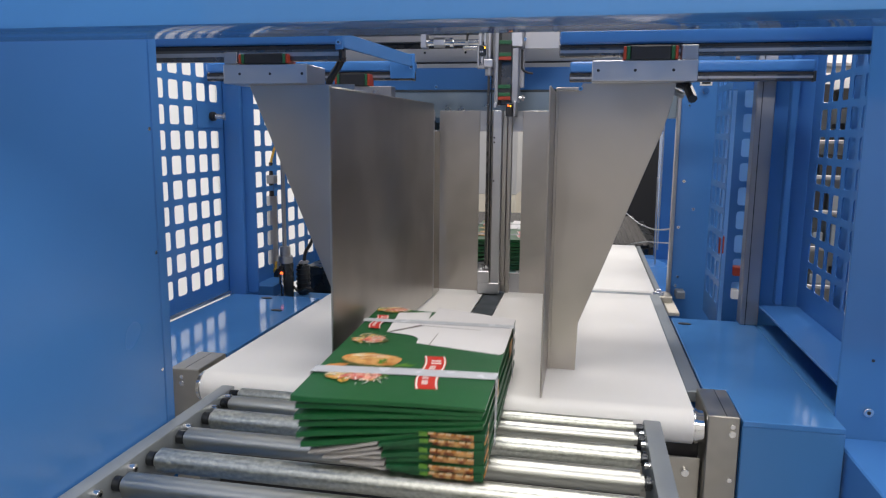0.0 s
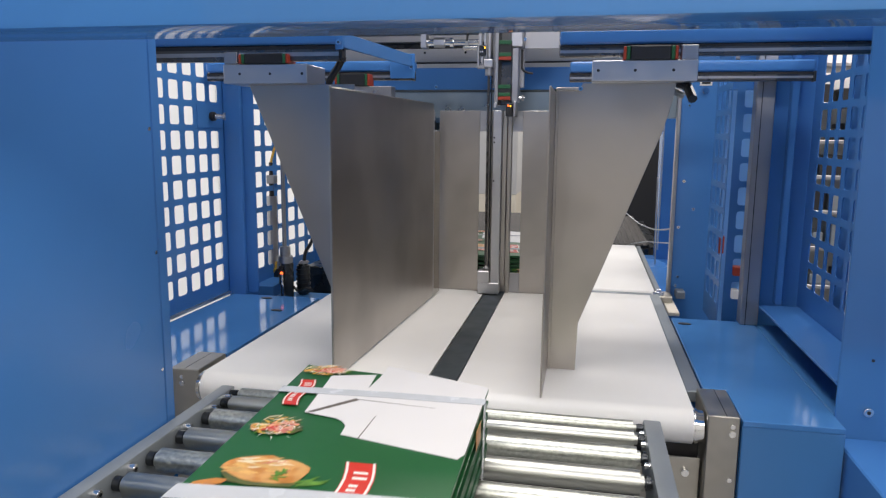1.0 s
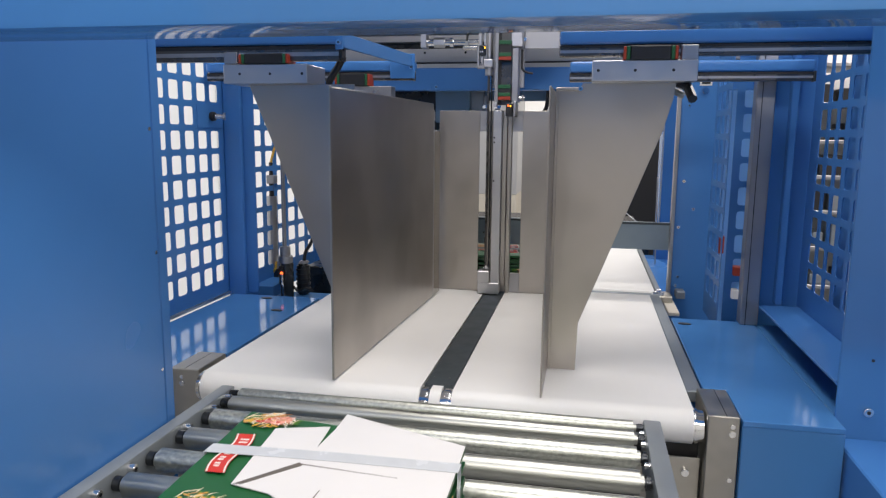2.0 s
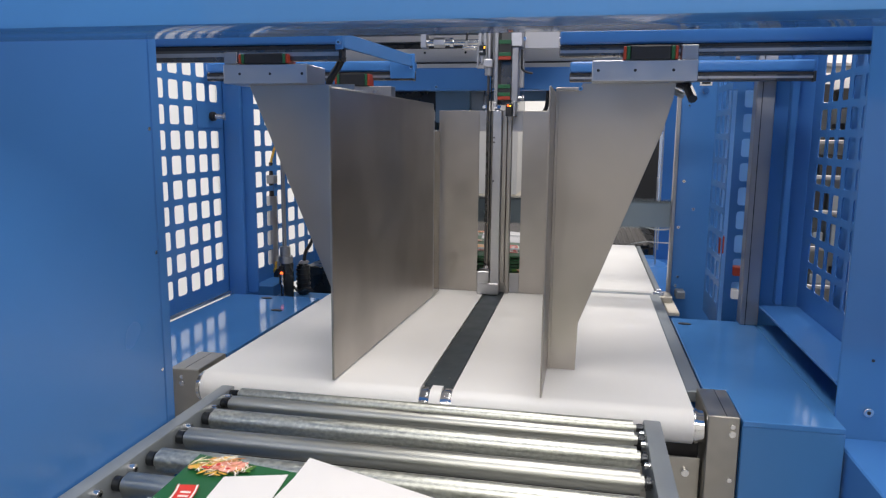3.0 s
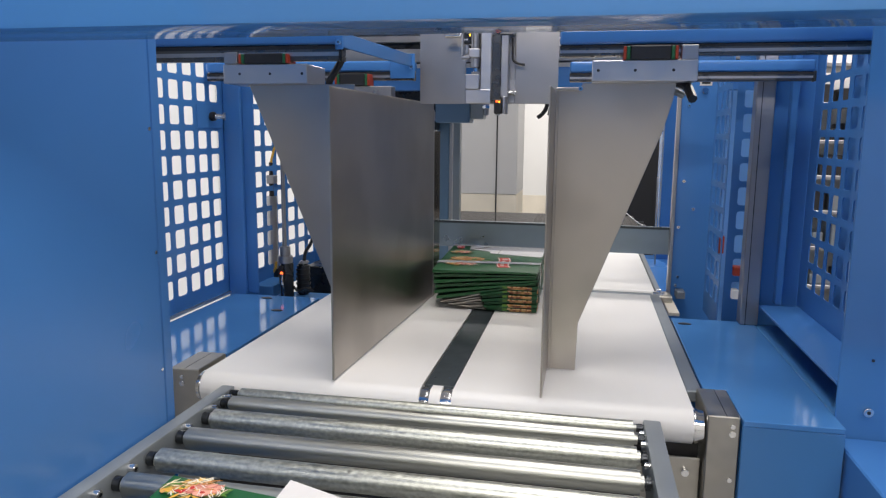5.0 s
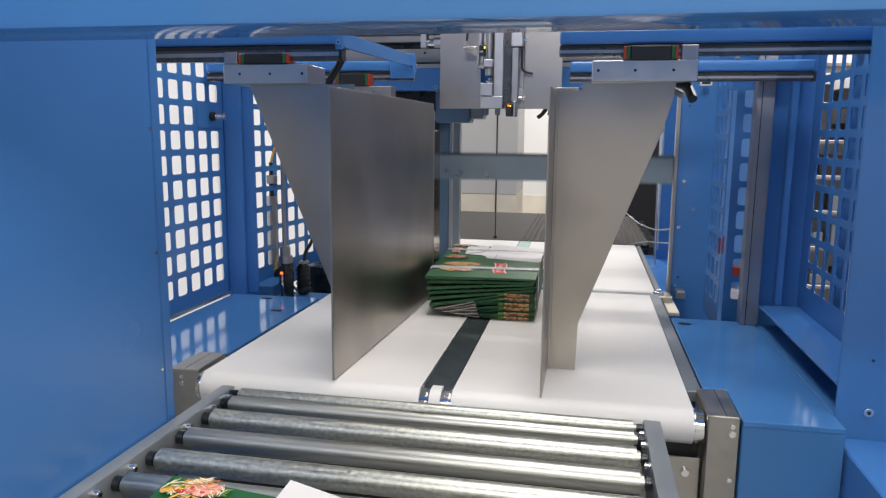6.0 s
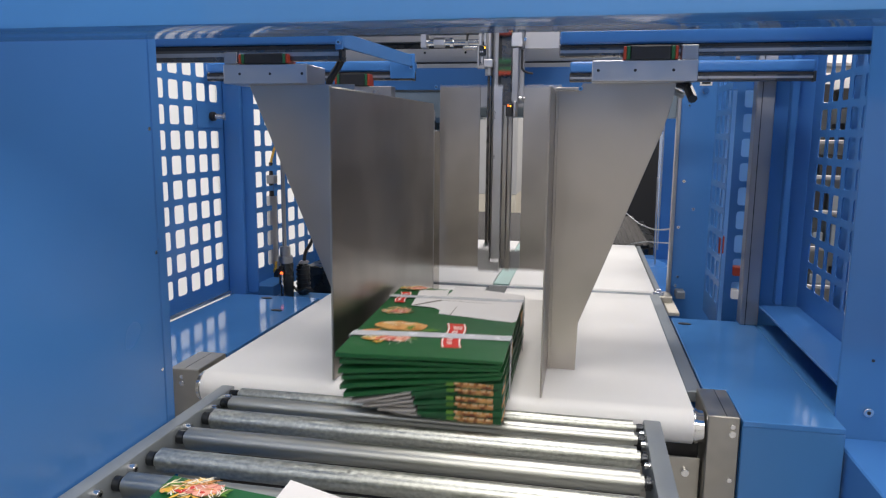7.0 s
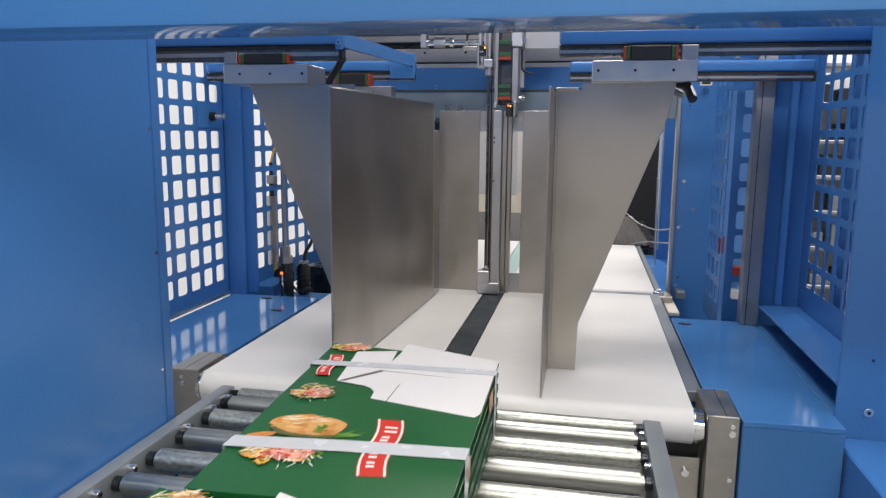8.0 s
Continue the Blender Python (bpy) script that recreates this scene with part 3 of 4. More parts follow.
def guide_plate_right():
    e = thing("guide_plate", "tall brushed stainless guide plate hanging beside the bundle lane", "guide plate", "guide plates")
    part("sheet", prism([(1.85, 0.904), (1.85, 1.722), (3.09, 1.722), (3.09, 0.904)], "x", -0.100, -0.095, 0.001), STEEL, e)
    part("wing", prism([(-0.094, 1.725), (-0.03, 1.725), (-0.02, 1.745), (0.232, 1.745), (0.226, 1.70), (0.205, 1.62), (-0.008, 1.05), (-0.012, 0.905), (-0.094, 0.905)], "y", 2.104, 2.110, 0.001), STEEL, e, "tapered stainless stiffener")
    part("hem", bx(-0.094, -0.086, 2.098, 2.1035, 0.905, 1.724, 0.001), STEEL, e, "folded hem")
    bolt(e, (-0.026, 2.084, 1.7285), (0, -1, 0), 0.006, 0.004)
    part("lip", bx(-0.094, -0.022, 2.085, 2.104, 1.724, 1.733, 0.002), STEEL, e)
    bar = part("clamp_bar", bx(0.003, 0.281, 2.062, 2.14, 1.747, 1.803, 0.002), ALU, e, "milled aluminium clamp bar")
    for x in (0.020, 0.118, 0.218):
        part("bolt_hole", cy((x, 2.0615, 1.776), (x, 2.066, 1.776), 0.0042, 14), BLACK, bar)
    carriage(e, 0.085, 0.228, 2.09, 1.803, 1.842)
    part("stop_block", bx(0.236, 0.280, 2.062, 2.12, 1.803, 1.842, 0.002), ALU_DULL, e)
    part("hose", tube(arc([(0.225, 2.18, 1.735), (0.245, 2.17, 1.722), (0.262, 2.17, 1.714)]), 0.010), RAIL_GREY, e, "grey hose end")
    part("hose", tube(arc([(0.24, 2.16, 1.75), (0.262, 2.13, 1.738), (0.27, 2.10, 1.715), (0.274, 2.08, 1.70)]), 0.013), BLACK, e, "black hose end")
    return e


guide_plate_left()
guide_plate_right()


# ---- gate and its trolley ----
def lift_gate():
    """Its space: y 0 is the sheet's front, z 0 its lower edge."""
    e = thing("lift_gate", "stainless lifting gate with two slots and an aluminium guide profile", "gate")
    for x0, x1, z0, z1 in ((-0.645, -0.466, 0.0, 0.80), (-0.278, -0.118, 0.0, 0.80), (-0.427, -0.322, 0.0, 0.80)):
        part("wing_sheet", bx(x0, x1, 0, 0.005, z0, z1, 0.001), STEEL, e)
    for x0, x1 in ((-0.4655, -0.4275), (-0.3215, -0.2785)):
        part("slot_end", bx(x0, x1, 0, 0.005, 0.712, 0.80, 0.001), ALU_DULL, e)
        part("slot_end", bx(x0, x1, 0, 0.005, 0.0, 0.088, 0.001), ALU_DULL, e)
    g = part("guide_profile", bx(-0.403, -0.362, -0.052, -0.001, 0.0, 0.80, 0.003), ALU, e, "aluminium guide profile")
    part("groove", bx(-0.3618, -0.342, -0.030, -0.002, 0.05, 0.80, 0.002), STEEL, g)
    for z in (0.50, 0.665, 0.685):
        part("screw", cy((-0.395, -0.0535, z), (-0.395, -0.0515, z), 0.004, 10), BLACK, g)
    part("inner_plate", bx(-0.341, -0.323, -0.020, -0.002, 0.0, 0.80, 0.002), STEEL, e)
    part("foot_plate", bx(-0.456, -0.362, -0.066, -0.0525, 0.0, 0.05, 0.002), ALU, e)
    blk = part("rod_block", bx(-0.456, -0.404, -0.075, -0.001, 0.0502, 0.105, 0.003), ALU, e)
    part("clevis", cy((-0.420, -0.05, 0.105), (-0.420, -0.05, 0.128), 0.010, 12, bev=0.002), CHROME, blk)
    part("nut", cy((-0.420, -0.05, 0.108), (-0.420, -0.05, 0.115), 0.018, 6), ALU_DULL, blk)
    part("rod", cy((-0.424, -0.05, 0.12), (-0.424, -0.05, 1.06), 0.0055, 14), RAIL_STEEL, e, "thin polished piston rod")
    part("tie_rod", cy((-0.411, -0.045, 0.10), (-0.411, -0.045, 1.04), 0.003, 10), DARK, e)
    for z0, z1 in ((0.842, 0.905), (1.005, 1.085)):
        c = part("carriage", bx(-0.380, -0.326, -0.084, -0.0535, z0, z1, 0.002), BLACK, e, "black linear carriage")
        part("end_cap", bx(-0.379, -0.327, -0.0875, -0.0842, z0, z0 + 0.014, 0.001), RED_CAP, c, "red end cap")
        part("end_cap", bx(-0.379, -0.327, -0.0875, -0.0842, z0 + 0.015, z0 + 0.030, 0.001), GREEN_CAP, c, "green end cap")
        part("end_cap", bx(-0.379, -0.327, -0.0875, -0.0842, z1 - 0.016, z1, 0.001), GREEN_CAP, c, "green end cap")
    return e


def gate_trolley():
    """Its space: y 0 is the gate sheet's front, z as in the hall."""
    e = thing("gate_trolley", "sliding gate trolley with linear guide, air cylinder and sensor", "trolley")
    part("side_plate", bx(-0.326, -0.299, -0.055, 0.05, 1.738, 1.962, 0.002), ALU_DULL, e)
    part("side_plate", bx(-0.402, -0.386, -0.03, 0.02, 1.725, 2.25, 0.002), ALU_DULL, e)
    part("clip_block", bx(-0.402, -0.387, -0.045, -0.0305, 1.715, 1.735, 0.002), ALU, e)
    part("linear_rail", bx(-0.3835, -0.3275, -0.040, -0.012, 1.725, 2.25, 0.002), RAIL_STEEL, e, "dark linear rail")
    part("rail_side", bx(-0.3845, -0.3715, -0.0425, -0.0405, 1.725, 2.25, 0.0), BLACK, e)
    part("back_plate", bx(-0.42, -0.28, 0.022, 0.035, 1.80, 2.25, 0.002), ALU_DULL, e)
    s = part("sensor", bx(-0.340, -0.312, -0.13, -0.092, 1.675, 1.728, 0.003), BLACK, e, "black sensor with lit lamps")
    part("sensor_lamp", bx(-0.333, -0.326, -0.1325, -0.130, 1.716, 1.722, 0), LED_RED, s, "red lamp")
    part("sensor_lamp", bx(-0.323, -0.318, -0.1325, -0.130, 1.714, 1.720, 0), LED_AMBER, s, "amber lamp")
    part("sensor_arm", bx(-0.311, -0.299, -0.12, -0.04, 1.675, 1.7375, 0.002), ALU_DULL, e)
    f = part("fitting", cy((-0.298, -0.03, 1.755), (-0.272, -0.03, 1.755), 0.007, 12), CHROME, e)
    part("nut", cy((-0.283, -0.03, 1.755), (-0.275, -0.03, 1.755), 0.012, 6), ALU_DULL, f)
    # the air cylinder with its valve group
    part("cylinder_head", bx(-0.449, -0.404, -0.075, -0.025, 1.880, 1.912, 0.003), ALU, e)
    part("cylinder", cy((-0.424, -0.05, 1.912), (-0.424, -0.05, 2.85), 0.015, 20), ALU_DULL, e, "air cylinder")
    part("neck", cy((-0.424, -0.05, 1.846), (-0.424, -0.05, 1.8795), 0.0165, 20, bev=0.002), ALU_DULL, e, "round cylinder neck")
    v = part("valve", bx(-0.458, -0.432, -0.104, -0.078, 1.925, 1.966, 0.003), DARK, e, "dark valve body")
    part("valve_lamp", bx(-0.438, -0.433, -0.1065, -0.1042, 1.952, 1.960, 0), LED_AMBER, v, "amber lamp")
    for x in (-0.455, -0.446):
        part("valve_socket", cy((x, -0.1042, 1.940), (x, -0.1055, 1.940), 0.0035, 10), ALU, v)
    for x, z0, z1, r in ((-0.456, 1.967, 2.04, 0.008), (-0.436, 1.967, 2.05, 0.006)):
        part("valve_tube", cy((x, -0.09, z0), (x, -0.09, z1), r, 14, bev=0.001), ALU, v)
    part("valve_leg", bx(-0.468, -0.459, -0.10, -0.08, 1.885, 1.97, 0.002), ALU_DULL, v)
    part("valve_leg", bx(-0.452, -0.442, -0.10, -0.08, 1.89, 1.924, 0.002), ALU_DULL, v)
    part("valve_leg", bx(-0.468, -0.435, -0.10, -0.08, 1.872, 1.8845, 0.003), ALU_DULL, v)
    p = part("valve_port", cy((-0.530, -0.09, 1.957), (-0.470, -0.09, 1.957), 0.0095, 16, bev=0.002), CHROME, v, "chrome air port")
    part("elbow", cy((-0.514, -0.09, 1.967), (-0.514, -0.09, 1.985), 0.008, 12), ALU_DULL, p)
    part("air_hose", tube(arc([(-0.514, -0.09, 1.985), (-0.510, -0.09, 2.02), (-0.500, -0.085, 2.07)]), 0.005), BLACK, p, "black air hose")
    part("cable", tube(arc([(-0.287, -0.02, 1.955), (-0.286, -0.03, 1.90), (-0.284, -0.03, 1.875), (-0.268, -0.03, 1.862), (-0.240, -0.03, 1.856)]), 0.0045), BLACK, e, "black cable")
    hb = part("head_block", bx(-0.33, -0.281, -0.07, 0.0215, 1.963, 2.10, 0.003), ALU, e, "pale aluminium head block")
    bolt(hb, (-0.276, -0.045, 1.995), (0, -1, 0), 0.008, 0.006)
    part("head_plate", bx(-0.28, -0.135, 0.009, 0.0215, 1.962, 2.10, 0.002), ALU_DULL, e)
    return e


def cross_drive():
    e = thing("cross_drive", "chrome cross shaft with hexagonal union behind the gate", "drive shaft")
    h = part("hex_union", cy((-0.705, 3.3, 2.010), (-0.655, 3.3, 2.010), 0.022, 6), ALU, e, "bright hexagonal union")
    part("union_sleeve", cy((-0.655, 3.3, 2.010), (-0.50, 3.3, 2.010), 0.013, 14), CHROME, h)
    part("union_sleeve", cy((-0.735, 3.3, 2.010), (-0.705, 3.3, 2.010), 0.015, 14), CHROME, h)
    part("union_sleeve", cy((-0.63, 3.3, 2.010), (-0.615, 3.3, 2.010), 0.021, 14), CHROME, h)
    part("bracket", bx(-0.762, -0.735, 3.27, 3.33, 1.985, 2.09, 0.003), ALU, e)
    part("cross_tube", cy((-0.25, 3.3, 2.010), (-0.05, 3.3, 2.010), 0.022, 24), CHROME, e, "bright cross tube")
    part("tube_collar", cy((-0.255, 3.3, 2.010), (-0.22, 3.3, 2.010), 0.030, 24, bev=0.003), ALU, e)
    part("carrier", bx(-1.5, 0.75, 3.31, 3.36, 2.05, 2.10, 0.003), DARK, e)
    return e


cross_drive()


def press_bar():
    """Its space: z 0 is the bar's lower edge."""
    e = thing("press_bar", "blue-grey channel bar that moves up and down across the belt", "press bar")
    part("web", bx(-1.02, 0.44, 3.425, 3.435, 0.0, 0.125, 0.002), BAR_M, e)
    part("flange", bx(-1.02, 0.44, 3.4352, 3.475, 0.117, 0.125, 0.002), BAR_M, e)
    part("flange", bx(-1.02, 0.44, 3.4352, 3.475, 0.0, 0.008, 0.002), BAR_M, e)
    # a dark strip stands for the shadow line on the bar
    part("painted_shadow_lip", bx(-1.02, 0.44, 3.420, 3.4248, 0.117, 0.128, 0.002), DARK_STEEL, e, "dark strip painting the shadow line at the bar's top")
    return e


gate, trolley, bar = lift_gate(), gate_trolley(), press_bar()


# ---- the bundle of folded cartons ----
def sheet_on(pts, z, bm=None, t=0.0006):
    return prism(pts, "z", z, z + t, bm=bm)


def blob(cx, cy_, rx, ry, seed, n=22, rough=0.18, tilt=0.0):
    rnd = random.Random(seed)
    out = []
    for i in range(n):
        a = 2 * math.pi * i / n
        k = 1 + rough * (rnd.random() - 0.5) * 2
        u, v = rx * k * math.cos(a), ry * k * math.sin(a)
        out.append((cx + u * math.cos(tilt) - v * math.sin(tilt), cy_ + u * math.sin(tilt) + v * math.cos(tilt)))
    return out


W, LEN, TOP = 0.434, 0.850, 0.162


def carton(x0, x1, zl0, zl1, zr0, zr1, y0, y1, wave, seed, y1r=None):
    """One folded carton: a flat tube, thick at its folds, with a slightly wavy front."""
    rnd = random.Random(seed)
    b = bmesh.new()
    nx, ny = 10, 4
    ph = rnd.random() * 6
    top, bot = {}, {}
    for j in range(ny + 1):
        for i in range(nx + 1):
            s, q = i / nx, j / ny
            x = x0 + (x1 - x0) * s
            rear = y1 if y1r is None else y1 + (y1r - y1) * s
            y = y0 + (rear - y0) * q
            if j == 0:
                y += wave * math.sin(ph + 3 * s)
            x += (0.036 * (1 - x / W) + 0.010 * x / W) * (1 - q)      # the stack narrows towards the front
            if i == 0:
                x += 0.004 * rnd.random()
            bend = 0.0015 * math.sin(ph + 4 * s) if 0 < i < nx else 0
            zt, zb = zl1 + (zr1 - zl1) * s + bend, zl0 + (zr0 - zl0) * s + bend
            top[i, j], bot[i, j] = b.verts.new((x, y, zt)), b.verts.new((x, y, zb))
    for j in range(ny):
        for i in range(nx):
            b.faces.new((top[i, j], top[i + 1, j], top[i + 1, j + 1], top[i, j + 1]))
            b.faces.new((bot[i, j], bot[i, j + 1], bot[i + 1, j + 1], bot[i + 1, j]))
    for i in range(nx):
        b.faces.new((bot[i, 0], bot[i + 1, 0], top[i + 1, 0], top[i, 0]))
        b.faces.new((top[i, ny], top[i + 1, ny], bot[i + 1, ny], bot[i, ny]))
    for j in range(ny):
        b.faces.new((bot[0, j + 1], bot[0, j], top[0, j], top[0, j + 1]))
        b.faces.new((top[nx, j + 1], top[nx, j], bot[nx, j], bot[nx, j + 1]))
    return b


def ribbons(parent, name, material, cx, cy_, rx, ry, n, length, width, z, rnd, lean=0.0, spread=1.4):
    """Curved printed strips strewn over an oval."""
    b = bmesh.new()
    for _ in range(n):
        a, r = rnd.uniform(0, 2 * math.pi), math.sqrt(rnd.random())
        px, py = cx + rx * r * math.cos(a), cy_ + ry * r * math.sin(a)
        d, turn = lean + rnd.uniform(-spread, spread), rnd.uniform(-1.3, 1.3)
        ln, wd = length * rnd.uniform(0.6, 1.3), width * rnd.uniform(0.7, 1.3)
        up, down = [], []
        for i in range(5):
            t = i / 4 - 0.5
            ang = d + turn * t
            qx, qy = px + ln * t * math.cos(d + turn * t / 2), py + ln * t * math.sin(d + turn * t / 2)
            h = wd * (0.5 - 0.45 * abs(2 * t) ** 3)
            up.append((qx - h * math.sin(ang), qy + h * math.cos(ang)))
            down.append((qx + h * math.sin(ang), qy - h * math.cos(ang)))
        sheet_on(down + up[::-1], z, b, 0.0001)
        z += 0.000004
    tagged(part(name, b, material, parent), kind="stuff")


def salad(parent, cx, cy_, rx, ry, z, seed):
    """A printed heap of ham, onion, pepper and lettuce with a slice of bread at one side."""
    rnd = random.Random(seed)
    part("salad_print", sheet_on(blob(cx, cy_, rx * 0.82, ry * 0.66, seed, 34, 0.36), z, t=0.0003), OLIVE, parent, "dark olive ground of the salad picture")
    part("bread_print", sheet_on(blob(cx - rx * 0.70, cy_ - ry * 0.22, rx * 0.30, ry * 0.34, seed + 1, 18, 0.10, 0.5), z + 0.0004, t=0.0002), BREAD, parent, "tan slice of bread in the print")
    ribbons(parent, "lettuce_print", LEAF, cx, cy_, rx * 0.95, ry * 0.8, 26, rx * 0.42, rx * 0.07, z + 0.0007, rnd)
    ribbons(parent, "pepper_print", YELLOW, cx - rx * 0.1, cy_ - ry * 0.1, rx * 0.80, ry * 0.85, 26, rx * 0.40, rx * 0.09, z + 0.0009, rnd, 0.4)
    ribbons(parent, "onion_print", CREAM_PRINT, cx - rx * 0.1, cy_ + ry * 0.1, rx * 0.9, ry * 0.85, 26, rx * 0.46, rx * 0.055, z + 0.0011, rnd, 0.5, 0.9)
    ribbons(parent, "ham_print", HAM_DEEP, cx + rx * 0.22, cy_ - ry * 0.05, rx * 0.48, ry * 0.5, 18, rx * 0.32, rx * 0.20, z + 0.0013, rnd)
    ribbons(parent, "ham_print", PINK, cx + rx * 0.24, cy_, rx * 0.50, ry * 0.50, 34, rx * 0.26, rx * 0.14, z + 0.0015, rnd)
    ribbons(parent, "tomato_print", LOGO_RED, cx - rx * 0.1, cy_ - ry * 0.3, rx * 0.45, ry * 0.4, 6, rx * 0.20, rx * 0.12, z + 0.0017, rnd)
    ribbons(parent, "sprout_print", PRINT_WHITE, cx + rx * 0.15, cy_ - ry * 0.2, rx * 0.95, ry * 1.05, 24, rx * 0.34, rx * 0.03, z + 0.0019, rnd, -1.2, 0.8)
    ribbons(parent, "pepper_print", BREAD, cx, cy_ + ry * 0.3, rx * 0.85, ry * 0.5, 8, rx * 0.4, rx * 0.05, z + 0.0021, rnd, 0.5, 0.6)


def roll_print(parent, z):
    """The printed bread roll with a sprig at its side."""
    shade = [(0.046, -0.586), (0.080, -0.560), (0.150, -0.560), (0.196, -0.575), (0.194, -0.612), (0.186, -0.632), (0.120, -0.640), (0.080, -0.634), (0.058, -0.612)]
    part("shade_print", sheet_on(shade, z, t=0.0003), OLIVE, parent, "dark filling of the roll in the print")
    crust = [(0.044, -0.583), (0.048, -0.566), (0.059, -0.553), (0.084, -0.540), (0.112, -0.532), (0.126, -0.538), (0.132, -0.546), (0.150, -0.541), (0.174, -0.550), (0.194, -0.563), (0.197, -0.577),
             (0.194, -0.596), (0.188, -0.618), (0.160, -0.626), (0.121, -0.628), (0.098, -0.624), (0.074, -0.612), (0.054, -0.598)]
    part("bread_print", sheet_on(crust, z + 0.0004, t=0.0002), BREAD, parent, "tan crusty roll in the print")
    rnd = random.Random(5)
    ribbons(parent, "crust_print", CRUST, 0.10, -0.575, 0.050, 0.026, 18, 0.045, 0.008, z + 0.0007, rnd, 0.15, 0.3)
    ribbons(parent, "crumb_print", CREAM_PRINT, 0.105, -0.565, 0.045, 0.018, 7, 0.035, 0.005, z + 0.0009, rnd, 0.15, 0.3)
    ribbons(parent, "seam_print", HAM_DEEP, 0.140, -0.572, 0.040, 0.020, 5, 0.026, 0.002, z + 0.0011, rnd, 0.9, 0.4)
    ribbons(parent, "leaf_print", LEAF, 0.153, -0.600, 0.009, 0.020, 16, 0.013, 0.005, z + 0.0013, rnd)
    ribbons(parent, "leaf_print", LEAF, 0.212, -0.608, 0.022, 0.014, 9, 0.034, 0.006, z + 0.0005, rnd, 0.7, 0.4)
    part("bread_print", sheet_on(blob(0.052, -0.645, 0.030, 0.012, 9, 16, 0.10, 0.5), z + 0.0004, t=0.0002), BREAD, parent)


def logo(parent, pts, z):
    """A red badge between four corners (rear-left, rear-right, front-right, front-left) with pale edges and marks."""
    P0, P1, P2, P3 = (Vector(p) for p in pts)

    def at(s, q):
        c = 0.006 * math.sin(math.pi * q * 2)
        p = (P0 * (1 - s) + P1 * s) * (1 - q) + (P3 * (1 - s) + P2 * s) * q
        return (p.x + c, p.y)
    n = 8

    def strip(s0, s1, q0, q1):
        return [at(s0, q0 + (q1 - q0) * i / n) for i in range(n + 1)] + [at(s1, q1 - (q1 - q0) * i / n) for i in range(n + 1)]
    part("badge_print", sheet_on(strip(0, 1, 0, 1), z), LOGO_RED, parent, "red badge in the print")
    for s0, s1 in ((0.03, 0.11), (0.89, 0.97)):
        part("badge_edge", sheet_on(strip(s0, s1, 0, 1), z + 0.0007), PRINT_WHITE, parent, "pale badge edge")
    for q, tall in ((0.14, 0.76), (0.22, 0.76), (0.33, 0.58), (0.39, 0.58), (0.48, 0.58), (0.54, 0.58), (0.63, 0.58), (0.69, 0.58), (0.78, 0.58), (0.84, 0.58)):
        part("badge_mark", sheet_on(strip(0.30, tall, q, q + 0.032), z + 0.0007), PRINT_WHITE, parent, "pale mark on the badge")


